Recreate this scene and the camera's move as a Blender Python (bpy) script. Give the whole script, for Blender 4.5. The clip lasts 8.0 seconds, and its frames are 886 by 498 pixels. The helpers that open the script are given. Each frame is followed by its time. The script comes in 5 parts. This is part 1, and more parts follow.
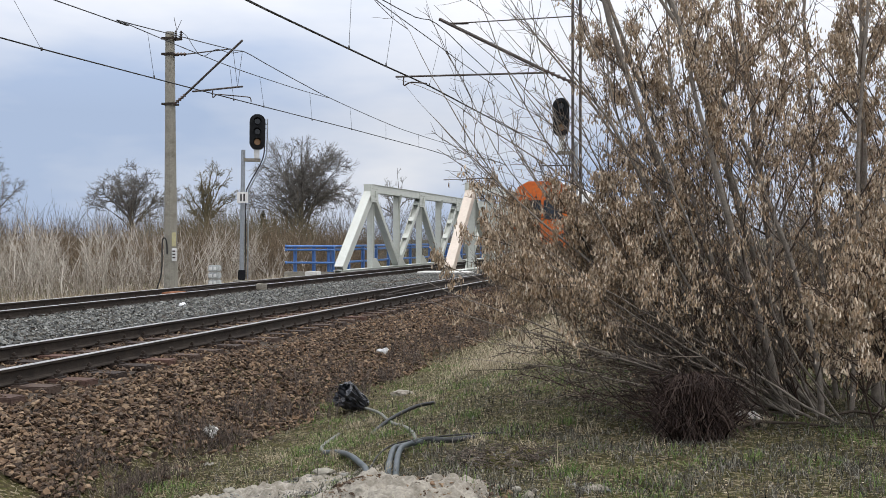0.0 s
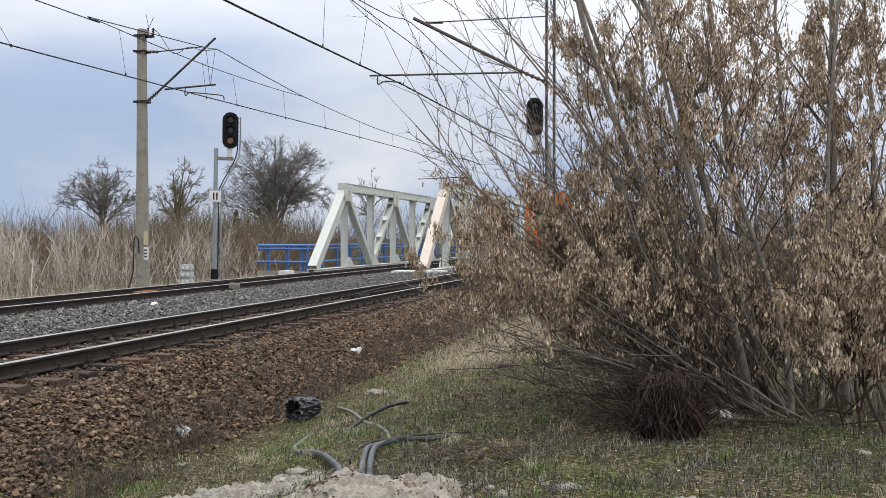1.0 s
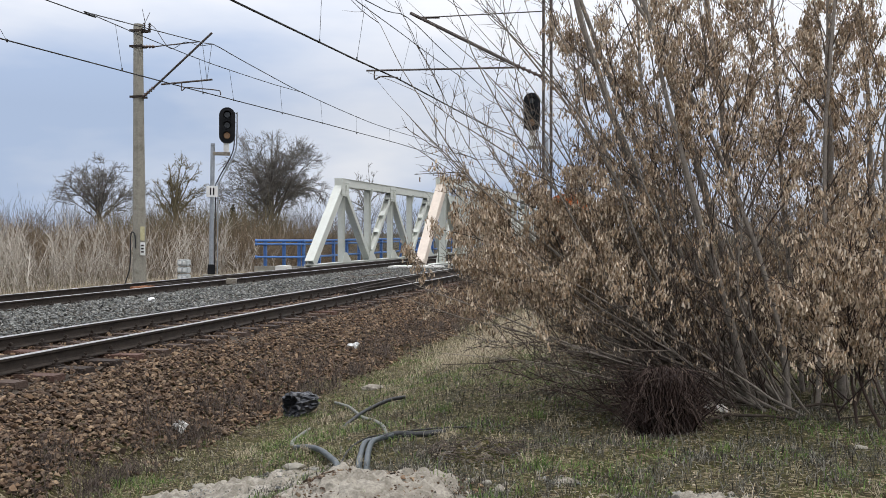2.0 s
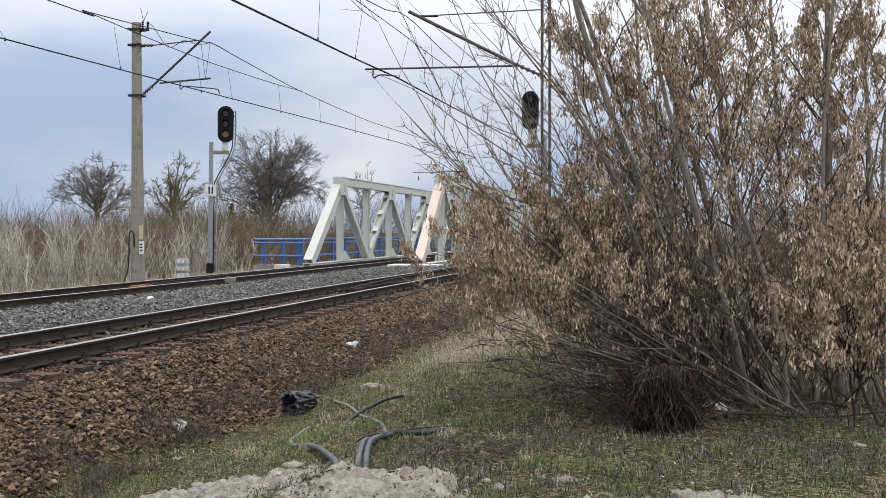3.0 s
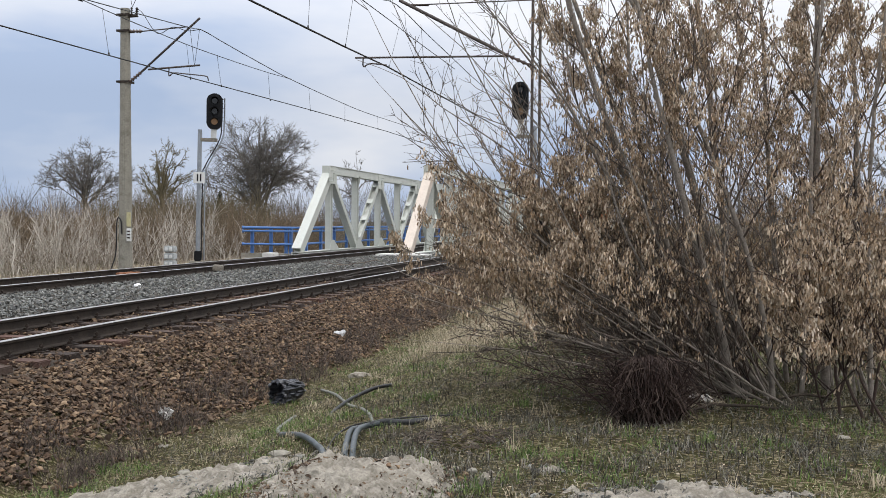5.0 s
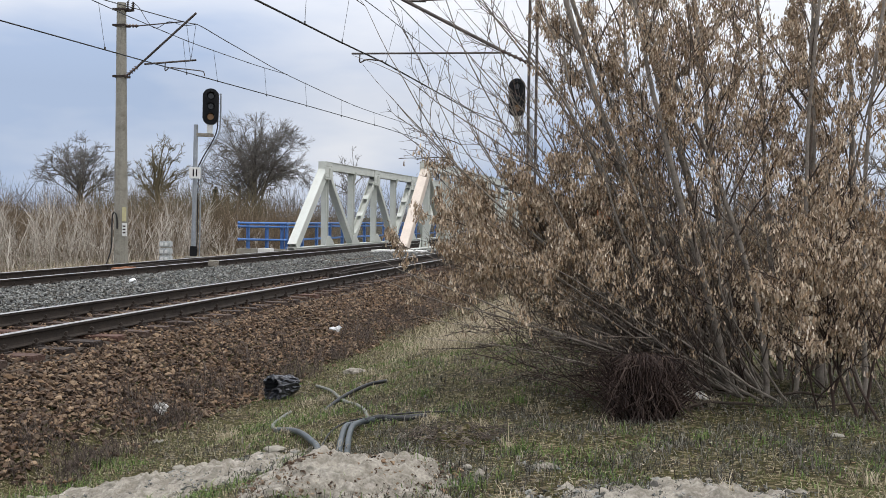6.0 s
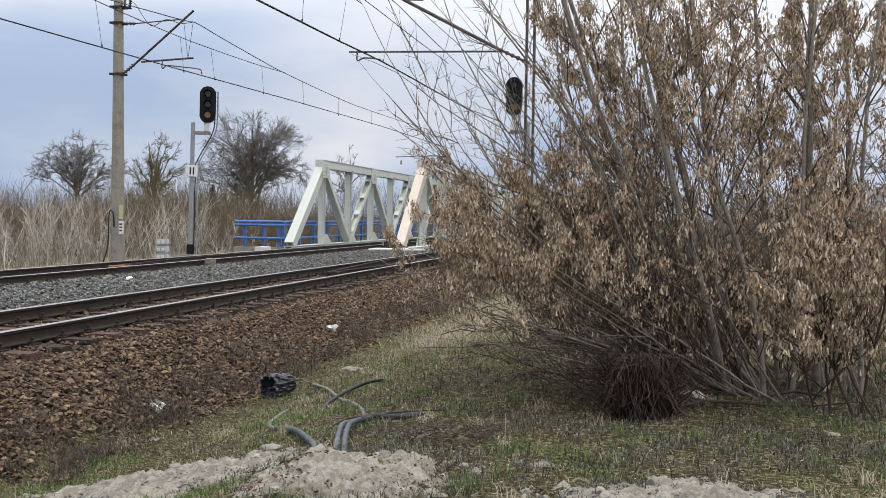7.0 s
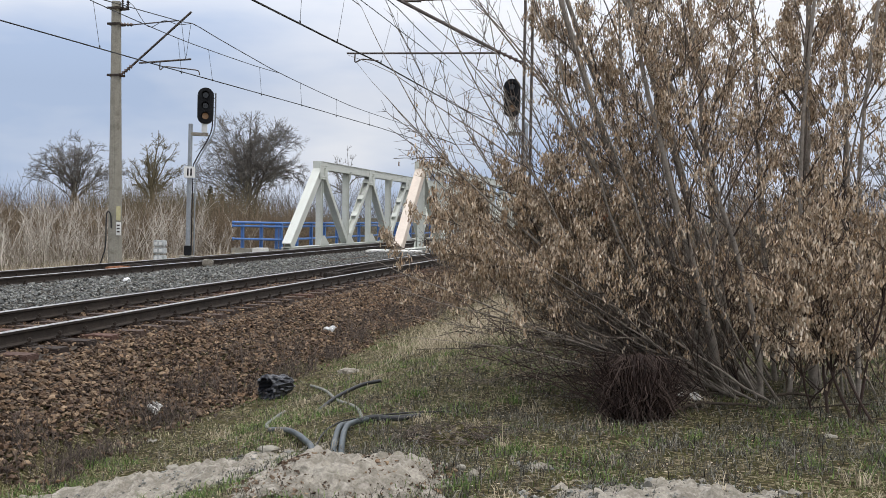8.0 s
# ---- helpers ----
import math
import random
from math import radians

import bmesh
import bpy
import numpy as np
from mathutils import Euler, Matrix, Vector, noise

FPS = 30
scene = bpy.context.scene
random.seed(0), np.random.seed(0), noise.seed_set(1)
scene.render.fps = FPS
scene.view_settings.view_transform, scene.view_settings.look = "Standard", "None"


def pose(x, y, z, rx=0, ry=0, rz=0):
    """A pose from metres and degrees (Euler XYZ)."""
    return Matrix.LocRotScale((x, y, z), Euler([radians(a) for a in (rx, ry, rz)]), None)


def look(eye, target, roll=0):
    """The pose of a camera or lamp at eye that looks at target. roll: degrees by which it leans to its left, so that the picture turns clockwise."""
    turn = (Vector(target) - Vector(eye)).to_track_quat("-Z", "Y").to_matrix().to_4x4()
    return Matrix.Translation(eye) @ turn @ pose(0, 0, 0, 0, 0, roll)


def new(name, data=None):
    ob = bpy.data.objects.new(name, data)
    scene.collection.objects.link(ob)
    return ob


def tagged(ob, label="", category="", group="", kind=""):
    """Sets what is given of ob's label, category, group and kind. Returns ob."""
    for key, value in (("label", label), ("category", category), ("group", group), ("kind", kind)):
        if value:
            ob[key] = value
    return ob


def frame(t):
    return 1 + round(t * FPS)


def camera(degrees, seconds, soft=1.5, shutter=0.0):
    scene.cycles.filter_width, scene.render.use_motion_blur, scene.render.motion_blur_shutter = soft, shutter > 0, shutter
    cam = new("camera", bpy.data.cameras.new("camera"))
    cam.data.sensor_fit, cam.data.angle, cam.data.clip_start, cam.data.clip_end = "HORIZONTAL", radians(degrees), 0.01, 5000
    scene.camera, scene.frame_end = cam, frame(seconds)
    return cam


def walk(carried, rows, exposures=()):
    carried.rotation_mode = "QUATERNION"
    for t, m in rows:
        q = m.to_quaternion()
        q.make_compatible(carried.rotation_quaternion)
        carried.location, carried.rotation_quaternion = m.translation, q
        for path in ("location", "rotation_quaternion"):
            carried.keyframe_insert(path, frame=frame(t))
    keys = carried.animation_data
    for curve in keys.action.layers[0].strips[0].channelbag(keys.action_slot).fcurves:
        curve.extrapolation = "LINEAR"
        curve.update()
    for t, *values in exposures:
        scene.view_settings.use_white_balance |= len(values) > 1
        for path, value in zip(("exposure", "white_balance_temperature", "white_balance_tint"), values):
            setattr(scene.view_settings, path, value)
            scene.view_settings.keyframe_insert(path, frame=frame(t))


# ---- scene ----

# World: y runs along the tracks towards the bridge, x to the right, z = 0 on the rail heads.
EYE = 1.363
cam = camera(48.02, 8.0, soft=0.5)
walk(cam, [
    (0.0, pose(0, 0, EYE, 89.414, 0.079, 15.362)),
    (0.5, pose(0, 0, EYE, 89.370, 0.005, 14.360)),
    (1.0, pose(0, 0, EYE, 89.369, -0.004, 13.860)),
    (1.5, pose(0, 0, EYE, 89.217, -0.004, 13.726)),
    (3.0, pose(0, 0, EYE, 89.006, 0.081, 13.615)),
    (3.5, pose(0, 0, EYE, 88.958, -0.000, 13.483)),
    (4.0, pose(0, 0, EYE, 88.817, -0.111, 13.344)),
    (4.5, pose(0, 0, EYE, 88.593, -0.274, 13.133)),
    (6.0, pose(0, 0, EYE, 88.221, -0.732, 12.738)),
    (6.5, pose(0, 0, EYE, 88.148, -0.829, 12.617)),
    (7.0, pose(0, 0, EYE, 88.142, -0.855, 12.569)),
    (7.5, pose(0, 0, EYE, 88.207, -0.894, 12.503)),
    (8.0, pose(0, 0, EYE, 88.231, -0.914, 12.436)),
])

# ---- light ----
world = bpy.data.worlds.new("overcast_sky")
scene.world = world
world.use_nodes = True
wn, wl = world.node_tree.nodes, world.node_tree.links
wn.clear()
w_out = wn.new("ShaderNodeOutputWorld")
w_bg = wn.new("ShaderNodeBackground")
w_sky = wn.new("ShaderNodeTexSky")
w_sky.sky_type = "NISHITA"
w_sky.sun_disc = False
w_sky.sun_elevation = radians(66)
w_sky.sun_rotation = radians(122)
w_co = wn.new("ShaderNodeTexCoord")
w_map = wn.new("ShaderNodeMapping")
w_map.inputs["Scale"].default_value = (1.0, 1.0, 3.2)
w_noise = wn.new("ShaderNodeTexNoise")
w_noise.inputs["Scale"].default_value = 2.6
w_noise.inputs["Detail"].default_value = 5
w_noise.inputs["Roughness"].default_value = 0.5
w_ramp = wn.new("ShaderNodeValToRGB")
w_ramp.color_ramp.elements[0].position, w_ramp.color_ramp.elements[0].color = 0.34, (4.9, 6.05, 8.3, 1)
w_ramp.color_ramp.elements[1].position, w_ramp.color_ramp.elements[1].color = 0.66, (9.5, 9.65, 10.2, 1)
w_mix = wn.new("ShaderNodeMixRGB")
w_mix.inputs[0].default_value = 0.93
wl.new(w_co.outputs["Generated"], w_map.inputs[0])
wl.new(w_map.outputs[0], w_noise.inputs["Vector"])
# blue-grey low over the horizon, thinner and whiter cloud higher up and towards the sun's side
w_rise = wn.new("ShaderNodeVectorMath")
w_rise.operation = "DOT_PRODUCT"
w_rise.inputs[1].default_value = (0.22, 0.05, 1.1)
wl.new(w_co.outputs["Generated"], w_rise.inputs[0])
w_lift = wn.new("ShaderNodeMapRange")
w_lift.inputs["From Min"].default_value, w_lift.inputs["From Max"].default_value = 0.0, 0.3
w_lift.inputs["To Min"].default_value, w_lift.inputs["To Max"].default_value = -0.16, 0.2
wl.new(w_rise.outputs["Value"], w_lift.inputs["Value"])
w_sum = wn.new("ShaderNodeMath")
w_sum.operation = "ADD"
wl.new(w_noise.outputs["Fac"], w_sum.inputs[0])
wl.new(w_lift.outputs[0], w_sum.inputs[1])
wl.new(w_sum.outputs[0], w_ramp.inputs[0])
wl.new(w_sky.outputs[0], w_mix.inputs[1])
wl.new(w_ramp.outputs[0], w_mix.inputs[2])
w_sep = wn.new("ShaderNodeSeparateXYZ")
wl.new(w_co.outputs["Generated"], w_sep.inputs[0])
w_up = wn.new("ShaderNodeMapRange")
w_up.inputs["From Min"].default_value, w_up.inputs["From Max"].default_value = 0.12, 1.0
w_up.inputs["To Min"].default_value, w_up.inputs["To Max"].default_value = 1.0, 3.0
wl.new(w_sep.outputs["Z"], w_up.inputs["Value"])
w_mul = wn.new("ShaderNodeVectorMath")
w_mul.operation = "SCALE"
wl.new(w_mix.outputs[0], w_mul.inputs[0])
wl.new(w_up.outputs[0], w_mul.inputs["Scale"])
wl.new(w_mul.outputs[0], w_bg.inputs[0])
w_bg.inputs[1].default_value = 0.088
wl.new(w_bg.outputs[0], w_out.inputs[0])

sun = new("sun", bpy.data.lights.new("sun", "SUN"))
sun.data.energy, sun.data.angle, sun.data.color = 1.0, radians(25), (1.0, 0.95, 0.88)
sun.matrix_basis = look((22, 6, 60), (0, 20, 0))
scene.view_settings.exposure = 0.0

# ---- materials ----
def material(name, colors, scale=4.0, rough=0.8, metal=0.0, bump=0.0, bump_scale=40.0, by="noise", spec=0.3, fine=None, emit=None, grain_mix=0.45):
    """Colours mixed by noise, by island or by object, with a second fine grain and a bump."""
    m = bpy.data.materials.new(name)
    m.use_nodes = True
    n, l = m.node_tree.nodes, m.node_tree.links
    b = n["Principled BSDF"]
    b.inputs["Roughness"].default_value, b.inputs["Metallic"].default_value = rough, metal
    b.inputs["Specular IOR Level"].default_value = spec
    co = n.new("ShaderNodeTexCoord")
    ramp = n.new("ShaderNodeValToRGB")
    el = ramp.color_ramp.elements
    lo, hi = (0.3, 0.7) if by == "noise" else (0.0, 1.0)
    while len(el) < len(colors):
        el.new(0.5)
    for i, c in enumerate(colors):
        el[i].position = lo + (hi - lo) * i / max(1, len(colors) - 1)
        el[i].color = (*c, 1)
    space = co.outputs["Object"]
    if by == "noise":
        t = n.new("ShaderNodeTexNoise")
        t.inputs["Scale"].default_value, t.inputs["Detail"].default_value = scale, 6
        t.inputs["Roughness"].default_value = 0.62
        l.new(space, t.inputs["Vector"])
        l.new(t.outputs["Fac"], ramp.inputs[0])
    elif by == "island":
        g = n.new("ShaderNodeNewGeometry")
        l.new(g.outputs["Random Per Island"], ramp.inputs[0])
    else:
        g = n.new("ShaderNodeObjectInfo")
        l.new(g.outputs["Random"], ramp.inputs[0])
    out = ramp.outputs[0]
    grain = n.new("ShaderNodeTexNoise")
    grain.inputs["Scale"].default_value, grain.inputs["Detail"].default_value = fine or scale * 9, 4
    l.new(space, grain.inputs["Vector"])
    mul = n.new("ShaderNodeMixRGB")
    mul.blend_type = "OVERLAY"
    mul.inputs[0].default_value = grain_mix
    l.new(out, mul.inputs[1])
    l.new(grain.outputs["Fac"], mul.inputs[2])
    l.new(mul.outputs[0], b.inputs["Base Color"])
    if bump:
        bn = n.new("ShaderNodeTexNoise")
        bn.inputs["Scale"].default_value, bn.inputs["Detail"].default_value = bump_scale, 5
        l.new(space, bn.inputs["Vector"])
        bu = n.new("ShaderNodeBump")
        bu.inputs["Strength"].default_value, bu.inputs["Distance"].default_value = bump, 0.02
        l.new(bn.outputs["Fac"], bu.inputs["Height"])
        l.new(bu.outputs[0], b.inputs["Normal"])
    if emit:
        b.inputs["Emission Color"].default_value, b.inputs["Emission Strength"].default_value = (*emit[:3], 1), emit[3]
    return m


def litter_soil(name):
    """Dark earth strewn with small flakes of dead leaf, straw and moss."""
    m = material(name, [(0.014, 0.011, 0.008), (0.045, 0.036, 0.022), (0.05, 0.05, 0.016), (0.085, 0.068, 0.04)], 2.6, 1.0, bump=1.0, bump_scale=45, spec=0.05, fine=70)
    n, l = m.node_tree.nodes, m.node_tree.links
    co = n.new("ShaderNodeTexCoord")
    warp = n.new("ShaderNodeMapping")
    warp.inputs["Scale"].default_value = (1.0, 1.6, 1.0)
    l.new(co.outputs["Object"], warp.inputs[0])
    vo = n.new("ShaderNodeTexVoronoi")
    vo.inputs["Scale"].default_value = 34
    l.new(warp.outputs[0], vo.inputs["Vector"])
    sep = n.new("ShaderNodeSeparateColor")
    l.new(vo.outputs["Color"], sep.inputs[0])
    ramp = n.new("ShaderNodeValToRGB")
    el = ramp.color_ramp.elements
    for p, c in ((0.3, (0.02, 0.016, 0.011)), (0.55, (0.06, 0.062, 0.02)), (0.75, (0.11, 0.085, 0.05)), (0.9, (0.26, 0.215, 0.145))):
        e = el.new(p)
        e.color = (*c, 1)
    el[0].color = (0.05, 0.04, 0.025, 1)
    el[-1].color = (0.3, 0.26, 0.19, 1)
    l.new(sep.outputs[0], ramp.inputs[0])
    b = n["Principled BSDF"]
    old = b.inputs["Base Color"].links[0].from_socket
    mix = n.new("ShaderNodeMixRGB")
    mix.inputs[0].default_value = 0.6
    l.new(old, mix.inputs[1])
    l.new(ramp.outputs[0], mix.inputs[2])
    l.new(mix.outputs[0], b.inputs["Base Color"])
    return m


M = {}
M["soil"] = litter_soil("soil_and_moss")
M["track_dirt"] = material("shade_dark_dirt", [(0.022, 0.018, 0.013), (0.06, 0.046, 0.034), (0.04, 0.033, 0.026)], 5, 0.95, bump=0.8, bump_scale=40)
M["sand"] = material("dug_sand", [(0.1, 0.09, 0.072), (0.29, 0.265, 0.22), (0.16, 0.143, 0.115), (0.37, 0.34, 0.29)], 5, 0.95, bump=0.9, bump_scale=30, fine=60)
M["brown_stone"] = material("rust_stained_ballast", [(0.012, 0.008, 0.006), (0.105, 0.066, 0.041), (0.047, 0.032, 0.023), (0.18, 0.115, 0.068), (0.066, 0.05, 0.039), (0.25, 0.175, 0.11), (0.03, 0.021, 0.016)], 60, 0.9, by="island", fine=50)
M["brown_stone_one"] = material("rust_stained_stone", [(0.03, 0.02, 0.015), (0.09, 0.056, 0.036), (0.05, 0.034, 0.027), (0.15, 0.096, 0.058), (0.19, 0.135, 0.085)], 60, 0.9, by="object", fine=50)
M["grey_stone"] = material("grey_ballast", [(0.025, 0.026, 0.025), (0.15, 0.155, 0.148), (0.075, 0.076, 0.072), (0.27, 0.275, 0.255), (0.13, 0.12, 0.1), (0.045, 0.046, 0.043)], 60, 0.85, by="island", fine=50)
M["grey_stone_one"] = material("grey_stone", [(0.04, 0.041, 0.04), (0.14, 0.145, 0.138), (0.22, 0.222, 0.21), (0.1, 0.092, 0.08)], 60, 0.85, by="object", fine=50)
M["rail_side"] = material("brown_rusted_rail", [(0.018, 0.014, 0.011), (0.045, 0.034, 0.026)], 6, 0.75, 0.2, bump=0.2, bump_scale=60)
M["rail_head"] = material("worn_rail_head", [(0.32, 0.31, 0.3), (0.45, 0.44, 0.43)], 3, 0.38, 0.8)
M["sleeper"] = material("oiled_wooden_sleeper", [(0.022, 0.016, 0.013), (0.075, 0.05, 0.038), (0.045, 0.033, 0.027), (0.1, 0.052, 0.038)], 3, 0.85, bump=0.5, bump_scale=30, by="object")
M["iron"] = material("dark_iron", [(0.025, 0.02, 0.018), (0.06, 0.045, 0.035)], 8, 0.7, 0.4)
M["rust"] = material("orange_rust", [(0.22, 0.09, 0.045), (0.35, 0.17, 0.09)], 6, 0.85)
M["concrete"] = material("weathered_concrete", [(0.17, 0.155, 0.125), (0.26, 0.245, 0.205), (0.21, 0.195, 0.16)], 3, 0.9, bump=0.4, bump_scale=30)
M["pale_concrete"] = material("pale_concrete", [(0.5, 0.49, 0.46), (0.62, 0.61, 0.58)], 3, 0.9, bump=0.3, bump_scale=30)
M["galv"] = material("galvanised_steel", [(0.25, 0.27, 0.29), (0.36, 0.38, 0.4)], 5, 0.5, 0.6)
M["wire"] = material("tarnished_copper_wire", [(0.05, 0.05, 0.05), (0.09, 0.09, 0.088)], 5, 0.6, 0.5)
M["arm"] = material("weathered_arm_tube", [(0.06, 0.052, 0.047), (0.12, 0.1, 0.09)], 4, 0.7, 0.3)
M["insulator"] = material("brown_porcelain", [(0.05, 0.03, 0.022), (0.08, 0.05, 0.04)], 6, 0.25, spec=0.5)
M["black"] = material("black_enamel", [(0.008, 0.008, 0.01), (0.016, 0.017, 0.018)], 6, 0.7, spec=0.15)
M["rubber"] = material("black_cable", [(0.012, 0.012, 0.013), (0.03, 0.03, 0.03)], 6, 0.55)
M["lens_dark"] = material("dark_signal_lens", [(0.01, 0.012, 0.012), (0.02, 0.022, 0.022)], 4, 0.1, spec=0.6)
# small emission: a lit lamp, and on the left signal a pale reflection
M["lens_amber"] = material("amber_lens_with_reflection_glow", [(0.2, 0.12, 0.07), (0.26, 0.16, 0.1)], 4, 0.2, emit=(1.0, 0.6, 0.3, 0.06))
M["truss"] = material("pale_green_grey_bridge_paint", [(0.43, 0.445, 0.4), (0.5, 0.515, 0.47), (0.47, 0.48, 0.435)], 1.2, 0.6, bump=0.08, fine=14, grain_mix=0.12)
M["truss_pink"] = material("faded_chalky_bridge_paint", [(0.5, 0.43, 0.36), (0.6, 0.52, 0.44)], 1.5, 0.7, fine=14, grain_mix=0.15)
M["blue"] = material("blue_railing_paint", [(0.06, 0.145, 0.36), (0.1, 0.205, 0.44)], 3, 0.55)
M["white"] = material("dirty_white_paint", [(0.6, 0.6, 0.58), (0.72, 0.72, 0.7)], 5, 0.6)
M["yellow"] = material("faded_yellow_plate", [(0.42, 0.38, 0.2), (0.5, 0.46, 0.28)], 5, 0.6)
M["cabinet"] = material("weathered_grey_cast_box", [(0.25, 0.27, 0.27), (0.5, 0.52, 0.51), (0.16, 0.17, 0.17)], 14, 0.7)
M["bark"] = material("smooth_grey_brown_bark", [(0.11, 0.094, 0.078), (0.225, 0.196, 0.165), (0.16, 0.138, 0.115)], 6, 0.9, bump=0.4, bump_scale=60)
M["twig"] = material("brown_twigs", [(0.036, 0.029, 0.024), (0.09, 0.071, 0.058), (0.17, 0.138, 0.112), (0.058, 0.046, 0.038)], 6, 0.9, by="island")
M["dark_twig"] = material("dark_red_brown_shoots", [(0.016, 0.01, 0.009), (0.05, 0.033, 0.027), (0.095, 0.068, 0.055)], 6, 0.9, by="island")
M["key"] = material("dry_seed_wings", [(0.095, 0.064, 0.04), (0.38, 0.28, 0.185), (0.55, 0.445, 0.325), (0.21, 0.146, 0.092), (0.64, 0.55, 0.435), (0.35, 0.235, 0.135), (0.145, 0.1, 0.064)], 6, 0.8, by="island")
M["far_twig"] = material("far_bare_branches", [(0.105, 0.097, 0.088), (0.185, 0.168, 0.15)], 1, 0.95, by="island")
M["far_olive"] = material("olive_budding_branches", [(0.1, 0.085, 0.05), (0.17, 0.14, 0.08)], 1, 0.95, by="island")
M["conifer"] = material("dark_conifer_needles", [(0.018, 0.03, 0.018), (0.035, 0.05, 0.03)], 1, 0.9, by="island")
M["reed"] = material("dead_grey_stalks", [(0.1, 0.076, 0.056), (0.22, 0.182, 0.142), (0.33, 0.29, 0.24), (0.14, 0.108, 0.08), (0.4, 0.36, 0.31)], 1, 0.95, by="island")
M["sapling"] = material("pale_sapling_bark", [(0.26, 0.225, 0.185), (0.42, 0.375, 0.315), (0.58, 0.53, 0.465)], 1, 0.95, by="island")
# near-black: the shade inside the shoot clump is put into this colour
M["clump"] = material("shade_darkened_shoots", [(0.006, 0.004, 0.004), (0.022, 0.014, 0.012), (0.06, 0.04, 0.034)], 6, 0.95, by="island", spec=0.1)
M["brush"] = material("red_brown_brush", [(0.075, 0.055, 0.038), (0.16, 0.118, 0.074), (0.24, 0.18, 0.12)], 1, 0.95, by="island")
M["grass"] = material("spring_grass", [(0.04, 0.055, 0.016), (0.125, 0.13, 0.05), (0.21, 0.185, 0.11), (0.42, 0.37, 0.26), (0.08, 0.11, 0.03), (0.06, 0.048, 0.03), (0.29, 0.25, 0.165), (0.14, 0.15, 0.052)], 1, 0.85, by="island")
M["green_grass"] = material("fresh_green_grass", [(0.04, 0.085, 0.017), (0.095, 0.155, 0.034), (0.165, 0.2, 0.075)], 1, 0.85, by="island")
# dead grass and leaf litter, its tones lowered for the shade under the shrubs
M["litter"] = material("shade_darkened_grass_litter", [(0.012, 0.01, 0.008), (0.042, 0.036, 0.028), (0.1, 0.093, 0.077), (0.026, 0.032, 0.016), (0.24, 0.226, 0.195), (0.03, 0.025, 0.02)], 1, 0.9, by="island")
M["straw"] = material("dry_straw_grass", [(0.22, 0.182, 0.12), (0.43, 0.37, 0.265), (0.32, 0.27, 0.185)], 1, 0.9, by="island")
M["weed"] = material("dead_weed_stems", [(0.026, 0.02, 0.017), (0.085, 0.066, 0.056), (0.17, 0.138, 0.115)], 1, 0.95, by="island")
M["bag"] = material("black_bin_liner", [(0.012, 0.013, 0.017), (0.024, 0.026, 0.033)], 8, 0.28, bump=0.7, bump_scale=14, spec=0.5)
M["duct"] = material("grey_green_cable_duct", [(0.035, 0.043, 0.046), (0.085, 0.1, 0.105)], 5, 0.45, fine=40)
M["duct_pale"] = material("dusty_pale_cable_duct", [(0.085, 0.095, 0.08), (0.17, 0.175, 0.15), (0.12, 0.12, 0.095)], 6, 0.7, fine=40)
M["duct_black"] = material("black_cable_duct", [(0.012, 0.013, 0.014), (0.03, 0.031, 0.032)], 5, 0.45)
M["plastic"] = material("torn_white_plastic", [(0.65, 0.66, 0.66), (0.8, 0.8, 0.8)], 8, 0.5)
M["orange"] = material("orange_train_paint", [(0.5, 0.1, 0.02), (0.6, 0.15, 0.03)], 1, 0.4)
M["cream"] = material("pale_train_paint", [(0.55, 0.55, 0.52), (0.62, 0.62, 0.6)], 1, 0.4)
M["train_dark"] = material("dark_train_underframe", [(0.02, 0.018, 0.017), (0.05, 0.045, 0.04)], 2, 0.8)
M["glass"] = material("dark_window_glass", [(0.012, 0.014, 0.016), (0.02, 0.022, 0.025)], 1, 0.06, spec=0.6)

# ---- mesh helpers ----
def mesh_of(name, verts, faces, mat):
    """A mesh from an array of points and an array of equal-sized faces."""
    verts, faces = np.asarray(verts, dtype=np.float32), np.asarray(faces, dtype=np.int32)
    me = bpy.data.meshes.new(name)
    me.vertices.add(len(verts))
    me.vertices.foreach_set("co", verts.ravel())
    k = faces.shape[1]
    me.loops.add(faces.size)
    me.loops.foreach_set("vertex_index", faces.ravel())
    me.polygons.add(len(faces))
    me.polygons.foreach_set("loop_start", np.arange(len(faces), dtype=np.int32) * k)
    me.polygons.foreach_set("use_smooth", np.zeros(len(faces), dtype=bool))
    me.update(calc_edges=True)
    me.materials.append(mat)
    return me


def part(name, bm, mat, parent=None, label="", smooth=False):
    """Links a bmesh as one mesh object under a thing or a part."""
    me = bpy.data.meshes.new(name)
    bmesh.ops.recalc_face_normals(bm, faces=bm.faces)
    for f in bm.faces:
        f.smooth = smooth
    bm.to_mesh(me)
    bm.free()
    me.materials.append(mat)
    ob = new(name, me)
    ob.parent = parent
    return tagged(ob, label)


def thing(name, label, category, group="", kind="", at=(0, 0, 0), rz=0):
    ob = new(name)
    ob.matrix_basis = pose(*at, 0, 0, rz)
    ob.empty_display_size = 0.1
    return tagged(ob, label, category, group, kind)


def hold(name, me, parent, at=None, label=""):
    """An object on a shared mesh."""
    ob = new(name, me)
    ob.parent = parent
    if at is not None:
        ob.matrix_basis = at
    return tagged(ob, label)


